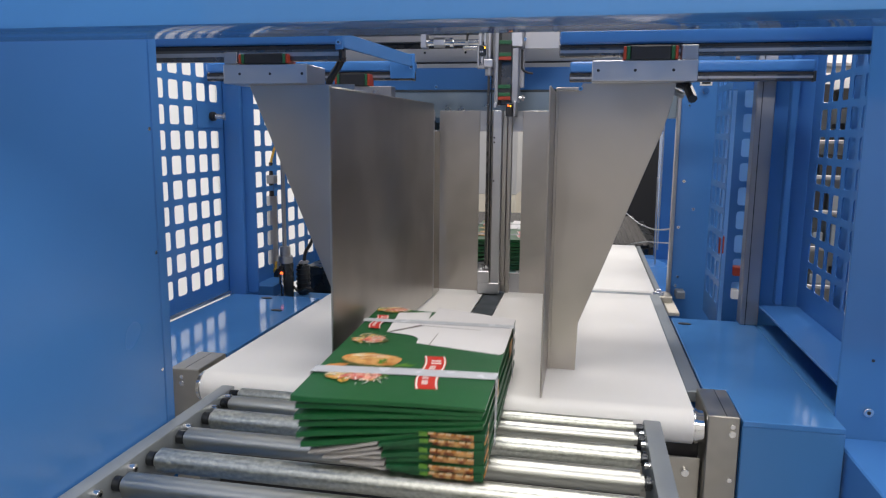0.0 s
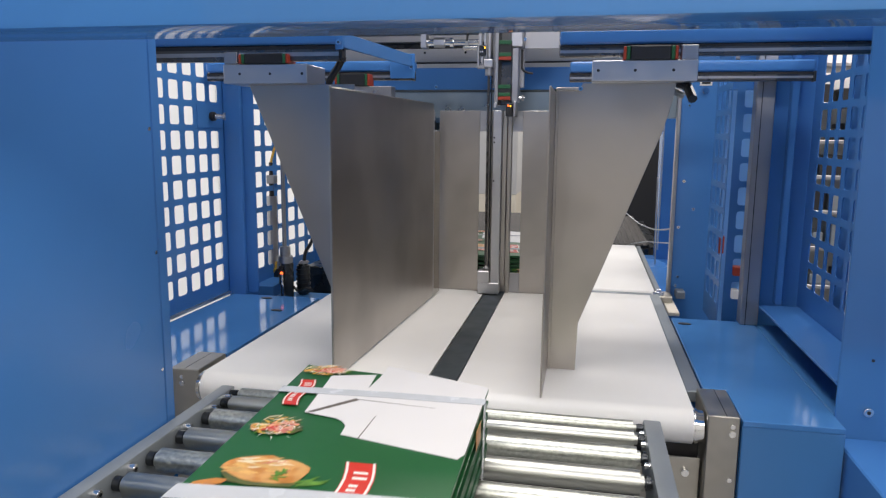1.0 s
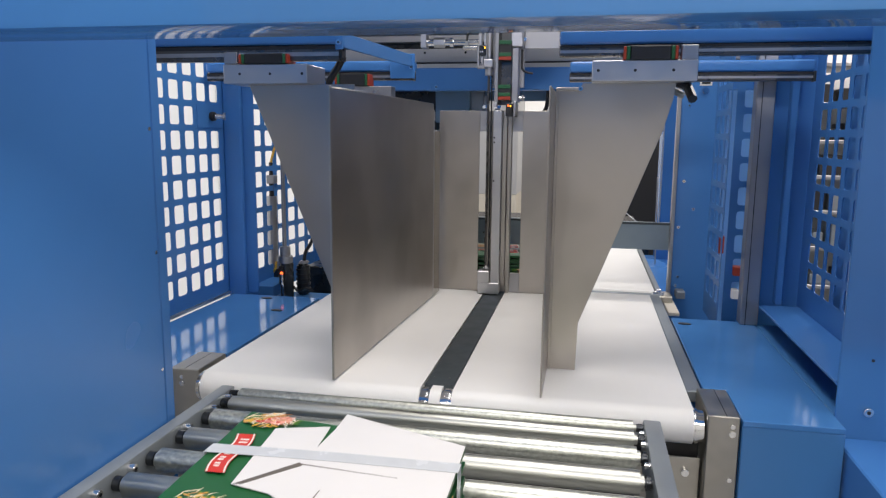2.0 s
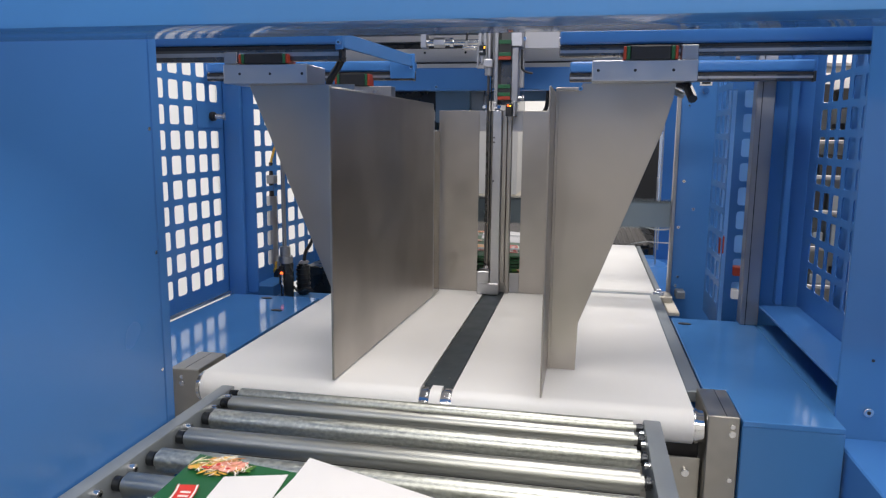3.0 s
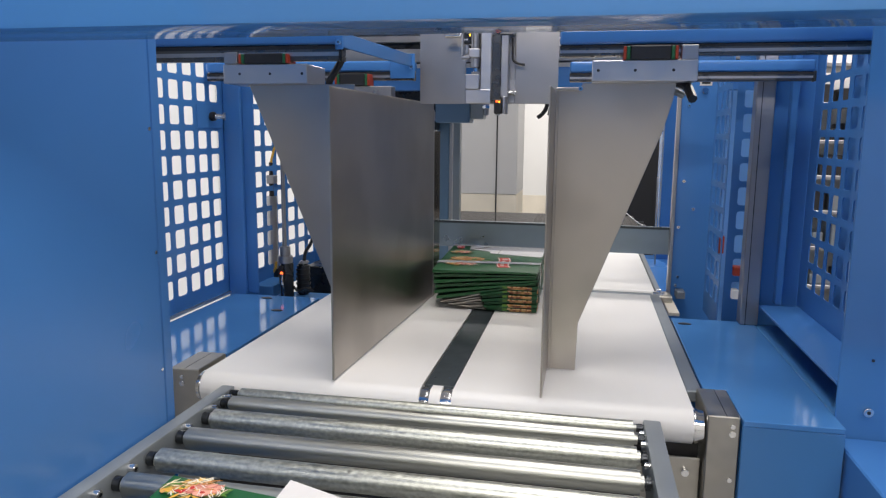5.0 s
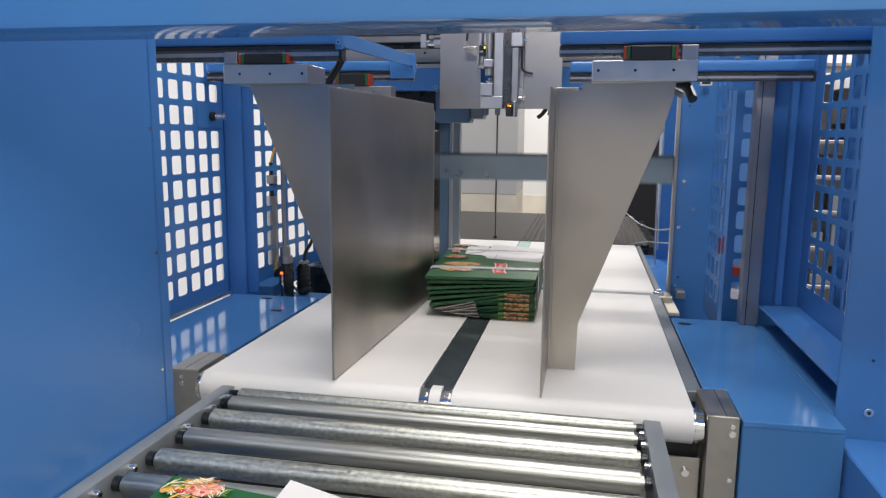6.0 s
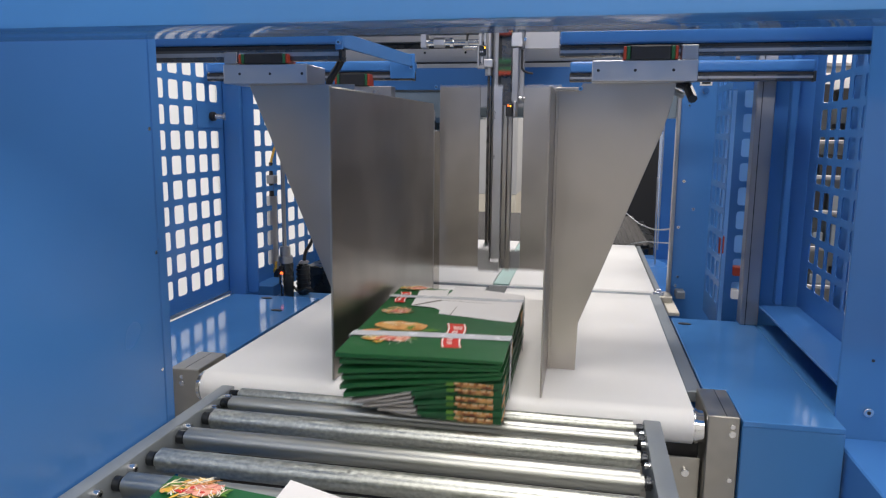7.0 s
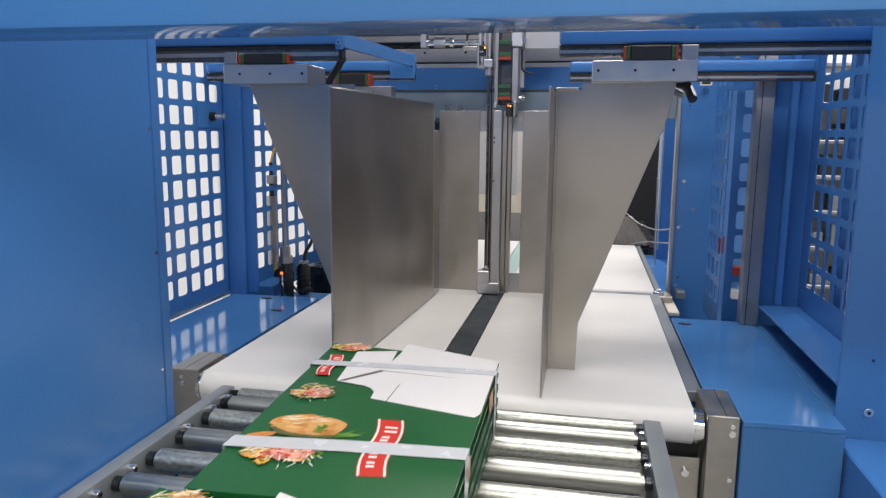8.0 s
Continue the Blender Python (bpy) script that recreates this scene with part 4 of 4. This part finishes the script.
def bundle():
    """Its space: the rear edge is at y 0, the front at -LEN, x from 0 to W, z 0 under it."""
    e = thing("carton_bundle", "strapped bundle of flat green printed food cartons with white flaps", "bundle", "bundles")
    zl, zr = TOP - 0.002, TOP
    n = 6
    gap = 0.0022
    for k in range(6):                      # upper cartons, folds on the x 0 side
        tl_, tr_ = 0.0221, 0.0089
        f = (0, 0.007, 0.002, 0.010, 0.004, 0.012, 0.006, 0.009)[k]
        part("folded_carton", carton(-0.019 + 0.002 * k + f * 0.5, W - 0.004 * (k % 3), zl - tl_ + gap + 0.0075, zl, zr - tr_ + gap * 0.9, zr, -LEN + f, -0.040 - 0.002 * k, 0.0035, k, -0.118),
             CARD_GREEN, e, "green carton with a rounded fold")
        zl -= tl_
        zr -= tr_
    mid = zr * 0.52 + zl * 0.48
    for k in range(n):                      # lower cartons, folds on the other side
        tr_ = zr / (n - k)
        tm = mid / (n - k)
        tl_ = 0.0052
        part("carton_flap", carton(0.015 + 0.020 * k, 0.188 + 0.004 * k, zl - tl_ + 0.0025, zl, mid - tm * 0.55, mid - tm * 0.1, -LEN + 0.006 + 0.005 * (k % 2), -0.05, 0.002, 40 + k), CARD_GREY, e, "grey board inside of a carton")
        c = part("folded_carton", carton(0.190 + 0.004 * k + 0.003 * (k % 2), W - 0.003 * (k % 2), mid - tm + 0.0022, mid - 0.0012, zr - tr_ + 0.0020, zr, -LEN + 0.001 + 0.006 * (k % 2), -0.045 - 0.004 * (k % 3), 0.003, 20 + k, -0.12), CARD_EDGE, e, "green carton with a rounded fold")
        za, zb = zr - tr_ + 0.002, zr
        y_ = -LEN - 0.0028 + 0.006 * (k % 2)
        part("food_print", bx(0.330 + 0.004 * (k % 2), W - 0.012, y_ - 0.0012, y_ + 0.0010, za + 0.001, zb - 0.0042, 0), BROWN, c, "dark food picture on the fold")
        b2 = bmesh.new()
        rnd = random.Random(60 + k)
        b3 = bmesh.new()
        for i in range(5):
            xa = 0.326 + i * 0.0195 + rnd.uniform(-0.004, 0.004)
            bx(xa, xa + rnd.uniform(0.012, 0.021), y_ - 0.0016, y_ - 0.0013, zb - rnd.uniform(0.0070, 0.0090), zb - rnd.uniform(0.0026, 0.0038), 0, bm=b2)
            bx(xa + 0.002, xa + rnd.uniform(0.009, 0.016), y_ - 0.0020, y_ - 0.0017, zb - rnd.uniform(0.0055, 0.0072), zb - rnd.uniform(0.0022, 0.0034), 0, bm=b3)
        tagged(part("bread_print", b2, BREAD, c, "pale bread picture on the fold"), kind="stuff")
        tagged(part("crumb_print", b3, PALE_BREAD, c, "cream bread slices on the fold"), kind="stuff")
        part("leaf_print", bx(0.306, 0.324, y_ - 0.0012, y_ + 0.001, za + 0.003, zb - 0.004, 0), LEAF, c)
        part("side_print", bx(W + 0.004, W + 0.0092, -LEN + 0.02, -LEN + 0.075, za + 0.002, zb - 0.002, 0), BREAD, c, "orange food picture on the side")
        zl -= 0.0030
        zr -= tr_
        mid -= tm
    part("bottom_board", bx(0.16, W - 0.004, -LEN + 0.02, -0.13, 0.0002, 0.0018, 0), CARD_GREY, e)
    z = TOP + 0.0012
    # white flaps over the rear of the top carton
    part("white_flap", sheet_on([(0.179, -0.022), (0.434, -0.118), (0.438, -0.457), (0.429, -0.480), (0.198, -0.424), (0.194, -0.385), (0.180, -0.364), (0.162, -0.352), (0.091, -0.335),
                                 (0.080, -0.225), (0.069, -0.117), (0.168, -0.088), (0.172, -0.130), (0.176, -0.178), (0.181, -0.098)], z, t=0.0012), CARD_WHITE, e, "plain white folded flap")
    # thin dark sheets on the flap paint the shade inside its gaps
    for pts in ([(0.094, -0.336), (0.108, -0.334), (0.178, -0.252), (0.169, -0.242)], [(0.234, -0.436), (0.2362, -0.436), (0.2375, -0.327), (0.2358, -0.327)],
                [(0.172, -0.246), (0.175, -0.249), (0.345, -0.262), (0.345, -0.2615)]):
        part("flap_gap_shade", sheet_on(pts, z + 0.0013, t=0.0003), GAP_SHADE, e, "dark patch painting the shade in a gap between the flaps")
    roll_print(e, z)
    salad(e, 0.122, -0.704, 0.072, 0.052, z, 11)
    salad(e, 0.068, -0.412, 0.050, 0.052, z, 19)
    salad(e, 0.048, -0.080, 0.057, 0.036, z, 29)
    logo(e, [(0.244, -0.529), (0.298, -0.527), (0.327, -0.757), (0.276, -0.764)], z)
    logo(e, [(0.009, -0.155), (0.044, -0.150), (0.063, -0.302), (0.028, -0.304)], z)
    for y0, z0 in ((-0.640, 0.108), (-0.300, 0.112)):
        part("side_print", bx(W + 0.0020 - 0.010 * y0, W + 0.0028 - 0.010 * y0, y0 - 0.030, y0 + 0.030, z0, z0 + 0.038, 0), BREAD, e, "orange food picture on the side")
    # straps round the bundle
    for (ya, yb), w in (((-0.223, -0.207), 0.034), ((-0.684, -0.648), 0.046)):
        xl, xr = -0.020 - 0.042 * ya, W + 0.0032 - 0.010 * yb
        s = part("strap", prism([(xl, ya - w / 2), (W / 2, (ya + yb) / 2 - w / 2 + 0.004), (xr, yb - w / 2), (xr, yb + w / 2), (W / 2, (ya + yb) / 2 + w / 2 + 0.004), (xl, ya + w / 2)], "z", TOP + 0.0030, TOP + 0.0036), STRAP, e, "translucent pale plastic strap")
        part("strap_side", prism([(yb - w / 2, TOP + 0.0030), (yb + w / 2, TOP + 0.0030), (yb + w / 2 - 0.03, 0.003), (yb - 0.03, 0.003)], "x", xr - 0.001, xr), STRAP, s)
        part("strap_side", bx(xl, xl + 0.0008, ya - w / 2, ya + w / 2, 0.055, TOP + 0.0029, 0), STRAP, s)
    return e


bundle_a = bundle()
bundle_b = copy_thing(bundle_a, pose(-0.62, 4.5, 0.9))


# ---- behind the gate and beside it ----
def back_parts():
    e = thing("rear_post", "slate blue steel post behind the gate", "post")
    part("post", bx(-0.815, -0.745, 3.90, 3.98, 0.0, 2.1, 0.004), SLATE, e)
    part("edge", bx(-0.744, -0.728, 3.90, 3.93, 0.0, 2.1, 0.002), ALU_DULL, e)
    e = thing("rear_post", "grey steel post behind the gate", "post")
    part("post", bx(-0.80, -0.755, 4.30, 4.36, 0.0, 1.9, 0.004), RAIL_GREY, e)
    e = thing("control_cabinet", "tall pale grey sheet-metal cabinet behind the conveyor with a cream base", "cabinet")
    part("body", bx(-1.9, -0.655, 6.9, 7.6, 1.03, 2.6, 0.006), GREY_SHEET, e)
    part("base", bx(-1.9, -0.655, 6.905, 7.6, 0.0, 1.028, 0.004), CREAM, e, "cream lower panel")
    for x, z0, z1 in ((-0.86, 0.05, 2.6),):
        part("door_gap", bx(x, x + 0.008, 6.895, 6.9, z0, z1, 0), BLACK, e)
    e = thing("guide_rod", "thin dark vertical rod standing behind the gate", "rod")
    part("rod", cy((-0.605, 4.9, 0.9), (-0.605, 4.9, 2.0), 0.004, 8), BLACK, e)
    part("foot", cy((-0.605, 4.9, 0.892), (-0.605, 4.9, 0.91), 0.012, 10), BLACK, e)
    e = thing("white_screen", "bright white partition board far behind the conveyor", "partition")
    part("board", bx(-1.3, 0.30, 9.0, 9.05, 0.0, 3.2, 0.004), WHITE, e)
    part("stripe", bx(-1.3, 0.30, 8.99, 8.998, 0.0, 0.857, 0.001), CREAM, e)
    e = thing("rear_housing", "dark drive housing with grey covers under the rear cross beam", "machine housing")
    part("body", bx(-1.25, -0.80, 3.80, 3.92, 1.62, 1.88, 0.006), DARK, e)
    part("cover", bx(-0.799, -0.615, 3.78, 3.92, 1.66, 1.875, 0.004), SLATE, e, "slate blue cover")
    part("plate", bx(-0.614, -0.545, 3.80, 3.90, 1.68, 1.875, 0.003), RAIL_GREY, e)
    part("rail", bx(-0.544, -0.10, 3.82, 3.88, 1.775, 1.87, 0.003), SLATE, e)
    for x in (-0.53, -0.47):
        f = part("fitting", cy((x, 3.80, 1.70), (x, 3.80, 1.80), 0.014, 14, bev=0.002), ALU_DULL, e)
        part("nut", cy((x, 3.80, 1.735), (x, 3.80, 1.75), 0.021, 6), CHROME, f)
    part("hose", tube(arc([(-0.21, 3.81, 1.86), (-0.215, 3.79, 1.75), (-0.235, 3.79, 1.71), (-0.26, 3.80, 1.69)]), 0.011), BLACK, e, "black hose")
    part("hose", tube(arc([(-0.19, 3.81, 1.86), (-0.195, 3.80, 1.76), (-0.205, 3.80, 1.70)]), 0.008), BLACK, e, "black hose")
    part("hanger", bx(-1.25, -1.15, 3.80, 3.92, 1.8805, 2.3595, 0.004), DARK, e)
    # right side of the opening
    e = thing("side_plate", "blue bolted steel side plate beside the feed belt", "machine plate")
    part("sheet", bx(0.40, 0.60, 3.40, 3.43, 0.45, 1.95, 0.003), BLUE, e)
    part("edge_strip", bx(0.385, 0.3995, 3.38, 3.43, 0.80, 1.82, 0.002), ALU_DULL, e, "pale grey edge strip")
    for x, z in ((0.436, 1.735), (0.432, 1.40), (0.480, 1.275), (0.420, 1.19), (0.422, 0.92), (0.43, 0.96)):
        bolt(e, (x, 3.399, z), (0, -1, 0), 0.007, 0.005)
    part("label", bx(0.474, 0.526, 3.397, 3.3995, 1.822, 1.846, 0), PRINT_WHITE, e, "small white label")
    part("label_bar", bx(0.482, 0.518, 3.3955, 3.3968, 1.829, 1.839, 0), BLACK, e)
    part("key_switch", cy((0.497, 3.399, 1.80), (0.497, 3.385, 1.80), 0.014, 18, bev=0.002), CHROME, e)
    part("foot_block", bx(0.42, 0.46, 3.33, 3.40, 0.87, 0.905, 0.004), RAIL_GREY, e)
    e = thing("aluminium_post", "grey anodised aluminium profile post on the blue cover", "post")
    part("profile", bx(0.588, 0.652, 2.80, 2.86, 0.9, 2.0, 0.003), ALU_DULL, e)
    part("groove", bx(0.606, 0.6085, 2.7985, 2.80, 0.9, 2.0, 0), DARK, e)
    e = thing("blue_cabinet", "blue machine cabinet beside the rubber mat", "cabinet")
    part("body", bx(0.445, 1.0, 4.6, 4.785, 0.0, 2.0, 0.004), BLUE, e)
    part("edge_strip", bx(0.447, 0.455, 4.59, 4.5995, 0.9, 1.70, 0.001), ALU, e, "pale edge strip")
    part("tray", bx(0.37, 0.56, 3.45, 4.75, 0.82, 0.84, 0.003), BLUE, e)
    part("handle_rod", cy((0.423, 4.40, 0.84), (0.410, 4.40, 1.36), 0.004, 10), ALU_DULL, e)
    e = thing("loose_cable", "thin grey cable hanging between the rubber mat and the side plate", "cable")
    part("cable", tube(arc([(0.263, 4.75, 1.105), (0.329, 4.6, 1.063), (0.390, 4.45, 1.050), (0.405, 4.0, 1.10), (0.405, 3.431, 1.18)]), 0.004), RAIL_GREY, e)
    part("cable", tube(arc([(0.30, 4.80, 0.90), (0.371, 4.5, 0.962), (0.40, 4.0, 1.03), (0.405, 3.431, 1.11)]), 0.003), RAIL_GREY, e)
    e = thing("dark_machine", "dark machine housing far behind the belt", "machine")
    part("body", bx(0.30, 0.95, 7.0, 7.8, 0.0, 1.75, 0.01), BLACK, e)
    e = thing("blue_back_panel", "blue panel behind the guard, painted paler to look lit", "machine panel")
    # its pale colour takes the place of light behind the guard
    part("sheet", bx(0.62, 0.98, 4.0, 4.03, 0.0, 2.0, 0.004), BLUE_LIT, e)
    part("red_box", bx(0.65, 0.725, 3.95, 3.9995, 0.99, 1.085, 0.005), RED_CAP, e, "red switch box")
    part("red_box", bx(0.775, 0.825, 3.95, 3.9995, 0.845, 0.925, 0.005), RED_CAP, e, "red switch box")
    part("white_box", bx(0.760, 0.815, 3.95, 3.9995, 0.70, 0.80, 0.005), WHITE, e, "white switch box")
    e = thing("outer_cover", "plain blue cover plate outside the guard", "machine cover")
    part("sheet", bx(0.832, 0.837, 1.95, 2.620, 0.0, 2.0, 0.002), BLUE, e)
    e = thing("white_board", "white board standing behind the rack", "board")
    part("board", bx(1.05, 2.6, 5.72, 5.75, 0.0, 2.6, 0.003), WHITE, e)
    # storage outside the guard, its front towards the machine
    e = thing("storage_rack", "rack with dark and white machine parts outside the guard", "rack")
    levels = (0.25, 0.60, 0.86, 1.10, 1.33, 1.56, 1.80, 2.05)
    for z in levels:
        part("shelf", bx(1.2, 2.3, 5.1, 5.6, z, z + 0.025, 0.003), ALU_DULL, e)
    for x in (1.2, 2.26):
        for y in (5.06, 5.601):
            part("upright", bx(x, x + 0.04, y, y + 0.039, 0, 2.3, 0.003), RAIL_GREY, e)
    rnd = random.Random(8)
    for z in levels[:-1]:
        x = 1.26
        while x < 2.1:
            w = rnd.uniform(0.05, 0.16)
            m = rnd.choice((BLACK, BLACK, BLACK, WHITE, RAIL_GREY, DARK))
            tagged(new("storage_box", mesh_of(bx(x, x + w, 5.14, 5.45, z + 0.025, z + 0.025 + rnd.uniform(0.06, 0.17), 0.006), "storage_box", m)),
                   ("plain white" if m is WHITE else "plain grey" if m is RAIL_GREY else "plain black") + " parts box standing on the rack shelf", "box", "boxes on the rack")
            x += w + rnd.uniform(0.01, 0.07)


back_parts()


def left_corner():
    e = thing("air_cylinder", "grey pneumatic cylinder with yellow hose on a dark base", "pneumatic cylinder")
    part("barrel", cy((-1.473, 3.2, 0.952), (-1.473, 3.2, 1.30), 0.024, 20), ALU_DULL, e)
    part("gland", cy((-1.473, 3.2, 1.30), (-1.473, 3.2, 1.40), 0.012, 14), BLACK, e)
    part("clamp", bx(-1.49, -1.45, 3.18, 3.22, 1.36, 1.40, 0.003), ALU_DULL, e)
    part("yellow_hose", tube(arc([(-1.47, 3.18, 0.93), (-1.455, 3.18, 0.955), (-1.45, 3.18, 0.985)]), 0.006), YELLOW, e, "yellow hose")
    part("base", bx(-1.474, -1.375, 2.975, 3.17, 0.0, 0.912, 0.004), BLUE_GLOSS, e)
    part("foot", bx(-1.49, -1.445, 3.18, 3.22, 0.0, 0.9515, 0.003), DARK, e)
    part("gland_rod", cy((-1.473, 3.2, 1.40), (-1.473, 3.2, 1.46), 0.010, 12), BLACK, e)
    part("air_hose", tube(arc([(-1.473, 3.2, 1.46), (-1.455, 3.2, 1.52), (-1.43, 3.2, 1.58), (-1.42, 3.2, 1.66)]), 0.006), YELLOW, e, "yellow hose")
    e = thing("drive_unit", "dark electric drive with a steel collar and small red lamp", "drive unit")
    part("collar", cy((-1.324, 3.0, 1.018), (-1.324, 3.0, 1.050), 0.034, 24, bev=0.003), ALU_DULL, e, "knurled steel collar")
    part("sleeve", cy((-1.324, 3.0, 1.0505), (-1.324, 3.0, 1.092), 0.024, 20, bev=0.003), ALU_DULL, e)
    part("shaft", cy((-1.326, 3.0, 1.0925), (-1.326, 3.0, 1.75), 0.0095, 14), ALU_DULL, e)
    b = part("body", cy((-1.318, 3.0, 0.86), (-1.318, 3.0, 1.0175), 0.030, 20, bev=0.003), DARK, e)
    part("plug", bx(-1.338, -1.318, 2.955, 2.972, 0.925, 1.01, 0.004), BLACK, b)
    part("chain", tube(arc([(-1.322, 2.95, 0.975), (-1.318, 2.948, 0.93), (-1.312, 2.95, 0.875)]), 0.005), CHROME, b, "bright cable sleeve")
    part("lamp", cy((-1.322, 2.954, 0.978), (-1.322, 2.947, 0.978), 0.006, 12), LED_RED, b, "red lamp")
    m = part("motor", cy((-1.268, 3.07, 0.86), (-1.268, 3.07, 1.005), 0.030, 20, bev=0.008), DARK, e, "dark motor")
    for i in range(5):
        part("fin", cy((-1.268, 3.07, 0.885 + 0.022 * i), (-1.268, 3.07, 0.893 + 0.022 * i), 0.033, 20), BLACK, m)
    part("end_cap", cy((-1.262, 3.07, 1.0055), (-1.262, 3.07, 1.018), 0.022, 16, bev=0.004), ALU_DULL, m)
    part("hose", tube(arc([(-1.262, 3.07, 1.018), (-1.250, 3.06, 1.06), (-1.225, 3.06, 1.10), (-1.20, 3.06, 1.16)]), 0.008), BLACK, m, "black hose")
    part("cable", tube(arc([(-1.30, 3.03, 0.90), (-1.27, 3.02, 0.885), (-1.235, 3.02, 0.90), (-1.205, 3.03, 0.885)]), 0.006), BLACK, m, "black cable")
    part("housing", bx(-1.36, -1.20, 3.32, 3.5, 0.0, 0.945, 0.006), DARK, e, "dark housing")
    part("plate", bx(-1.38, -1.12, 2.9, 3.11, 0.84, 0.86, 0.003), BLUE_SHADED, e)
    part("leg", bx(-1.3, -1.2, 2.95, 3.05, 0.0, 0.84, 0.003), BLUE_SHADED, e)


left_corner()


# ---- what moves ----
def motions():
    ax, z_roll, z_belt = -0.628, 0.882, 0.901
    # rear edge of the first bundle, running out over the rollers
    rows = [(0, 2.235), (0.25, 2.048), (0.5, 1.876), (0.75, 1.740), (1.0, 1.627), (1.25, 1.533), (1.5, 1.455), (1.7, 1.397), (2.25, 1.258), (2.8, 1.153),
            (3.0, 1.120), (3.25, 1.084), (3.5, 1.058), (4.0, 1.042), (4.5, 1.038), (7.6, 1.038), (7.8, 1.036), (8.0, 0.997)]
    walk(bundle_a, [(t, pose(ax, y, z_roll)) for t, y in rows])
    # the second bundle: waits behind the gate, follows it, then runs out
    rows = [(0, 4.52), (0.4, 4.28), (0.8, 4.06), (1.0, 4.020), (1.2, 4.018), (2.95, 4.018), (3.05, 3.968), (3.2, 3.798), (3.3, 3.690), (3.4, 3.637), (3.5, 3.632), (5.7, 3.632), (5.8, 3.615),
            (6.0, 3.50), (6.25, 3.245), (6.5, 2.992), (6.75, 2.745), (7.0, 2.505), (7.25, 2.275), (7.5, 2.055), (7.75, 1.919), (8.0, 1.817)]
    walk(bundle_b, [(t, pose(ax + 0.012 * max(0, min(1, (y - 2) / 1.2)), y, z_belt if y > 2.6 else z_roll + (z_belt - z_roll) * max(0, (y - 2.2) / 0.4))) for t, y in rows])
    y_rows = {0: 3.15, 2.95: 3.15, 3.05: 3.10, 3.2: 2.93, 3.3: 2.82, 3.4: 2.767, 3.5: 2.763, 4.7: 2.763, 5.5: 2.763, 5.6: 2.78, 5.7: 2.87, 5.8: 2.985, 5.9: 3.09, 6.0: 3.145, 6.1: 3.15, 8.0: 3.15}
    walk(trolley, [(t, pose(0, y, 0)) for t, y in y_rows.items()])
    ts, ys = list(y_rows), list(y_rows.values())
    z_rows = [(0, 0.902), (2.9, 0.902), (3.05, 0.902), (3.2, 0.902), (3.3, 0.902), (3.4, 0.902), (3.85, 0.902), (3.9, 0.912), (4.0, 0.967), (4.1, 1.06), (4.2, 1.174), (4.3, 1.30), (4.4, 1.415), (4.5, 1.482),
              (4.6, 1.60), (4.7, 1.70), (4.85, 1.715), (5.5, 1.715), (5.6, 1.715), (5.7, 1.714), (5.8, 1.712), (5.9, 1.711), (6.0, 1.71), (6.2, 1.70), (6.45, 1.695), (6.55, 1.68), (6.6, 1.65), (6.7, 1.467), (6.8, 1.265), (6.9, 1.12), (7.0, 1.006),
              (7.1, 0.925), (7.2, 0.902), (8.0, 0.902)]
    walk(gate, [(t, pose(0, float(np.interp(t, ts, ys)), z)) for t, z in z_rows])
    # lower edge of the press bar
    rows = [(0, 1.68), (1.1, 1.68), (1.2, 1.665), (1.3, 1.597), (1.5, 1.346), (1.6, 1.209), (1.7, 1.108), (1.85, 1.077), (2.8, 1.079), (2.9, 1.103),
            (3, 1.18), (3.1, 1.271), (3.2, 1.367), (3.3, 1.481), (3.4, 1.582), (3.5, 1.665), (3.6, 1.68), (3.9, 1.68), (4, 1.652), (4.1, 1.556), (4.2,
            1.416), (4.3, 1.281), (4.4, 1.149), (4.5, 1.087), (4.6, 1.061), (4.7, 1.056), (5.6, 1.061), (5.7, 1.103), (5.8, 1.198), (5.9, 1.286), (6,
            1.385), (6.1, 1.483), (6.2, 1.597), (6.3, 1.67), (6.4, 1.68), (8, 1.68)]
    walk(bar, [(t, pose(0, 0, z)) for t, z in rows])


motions()
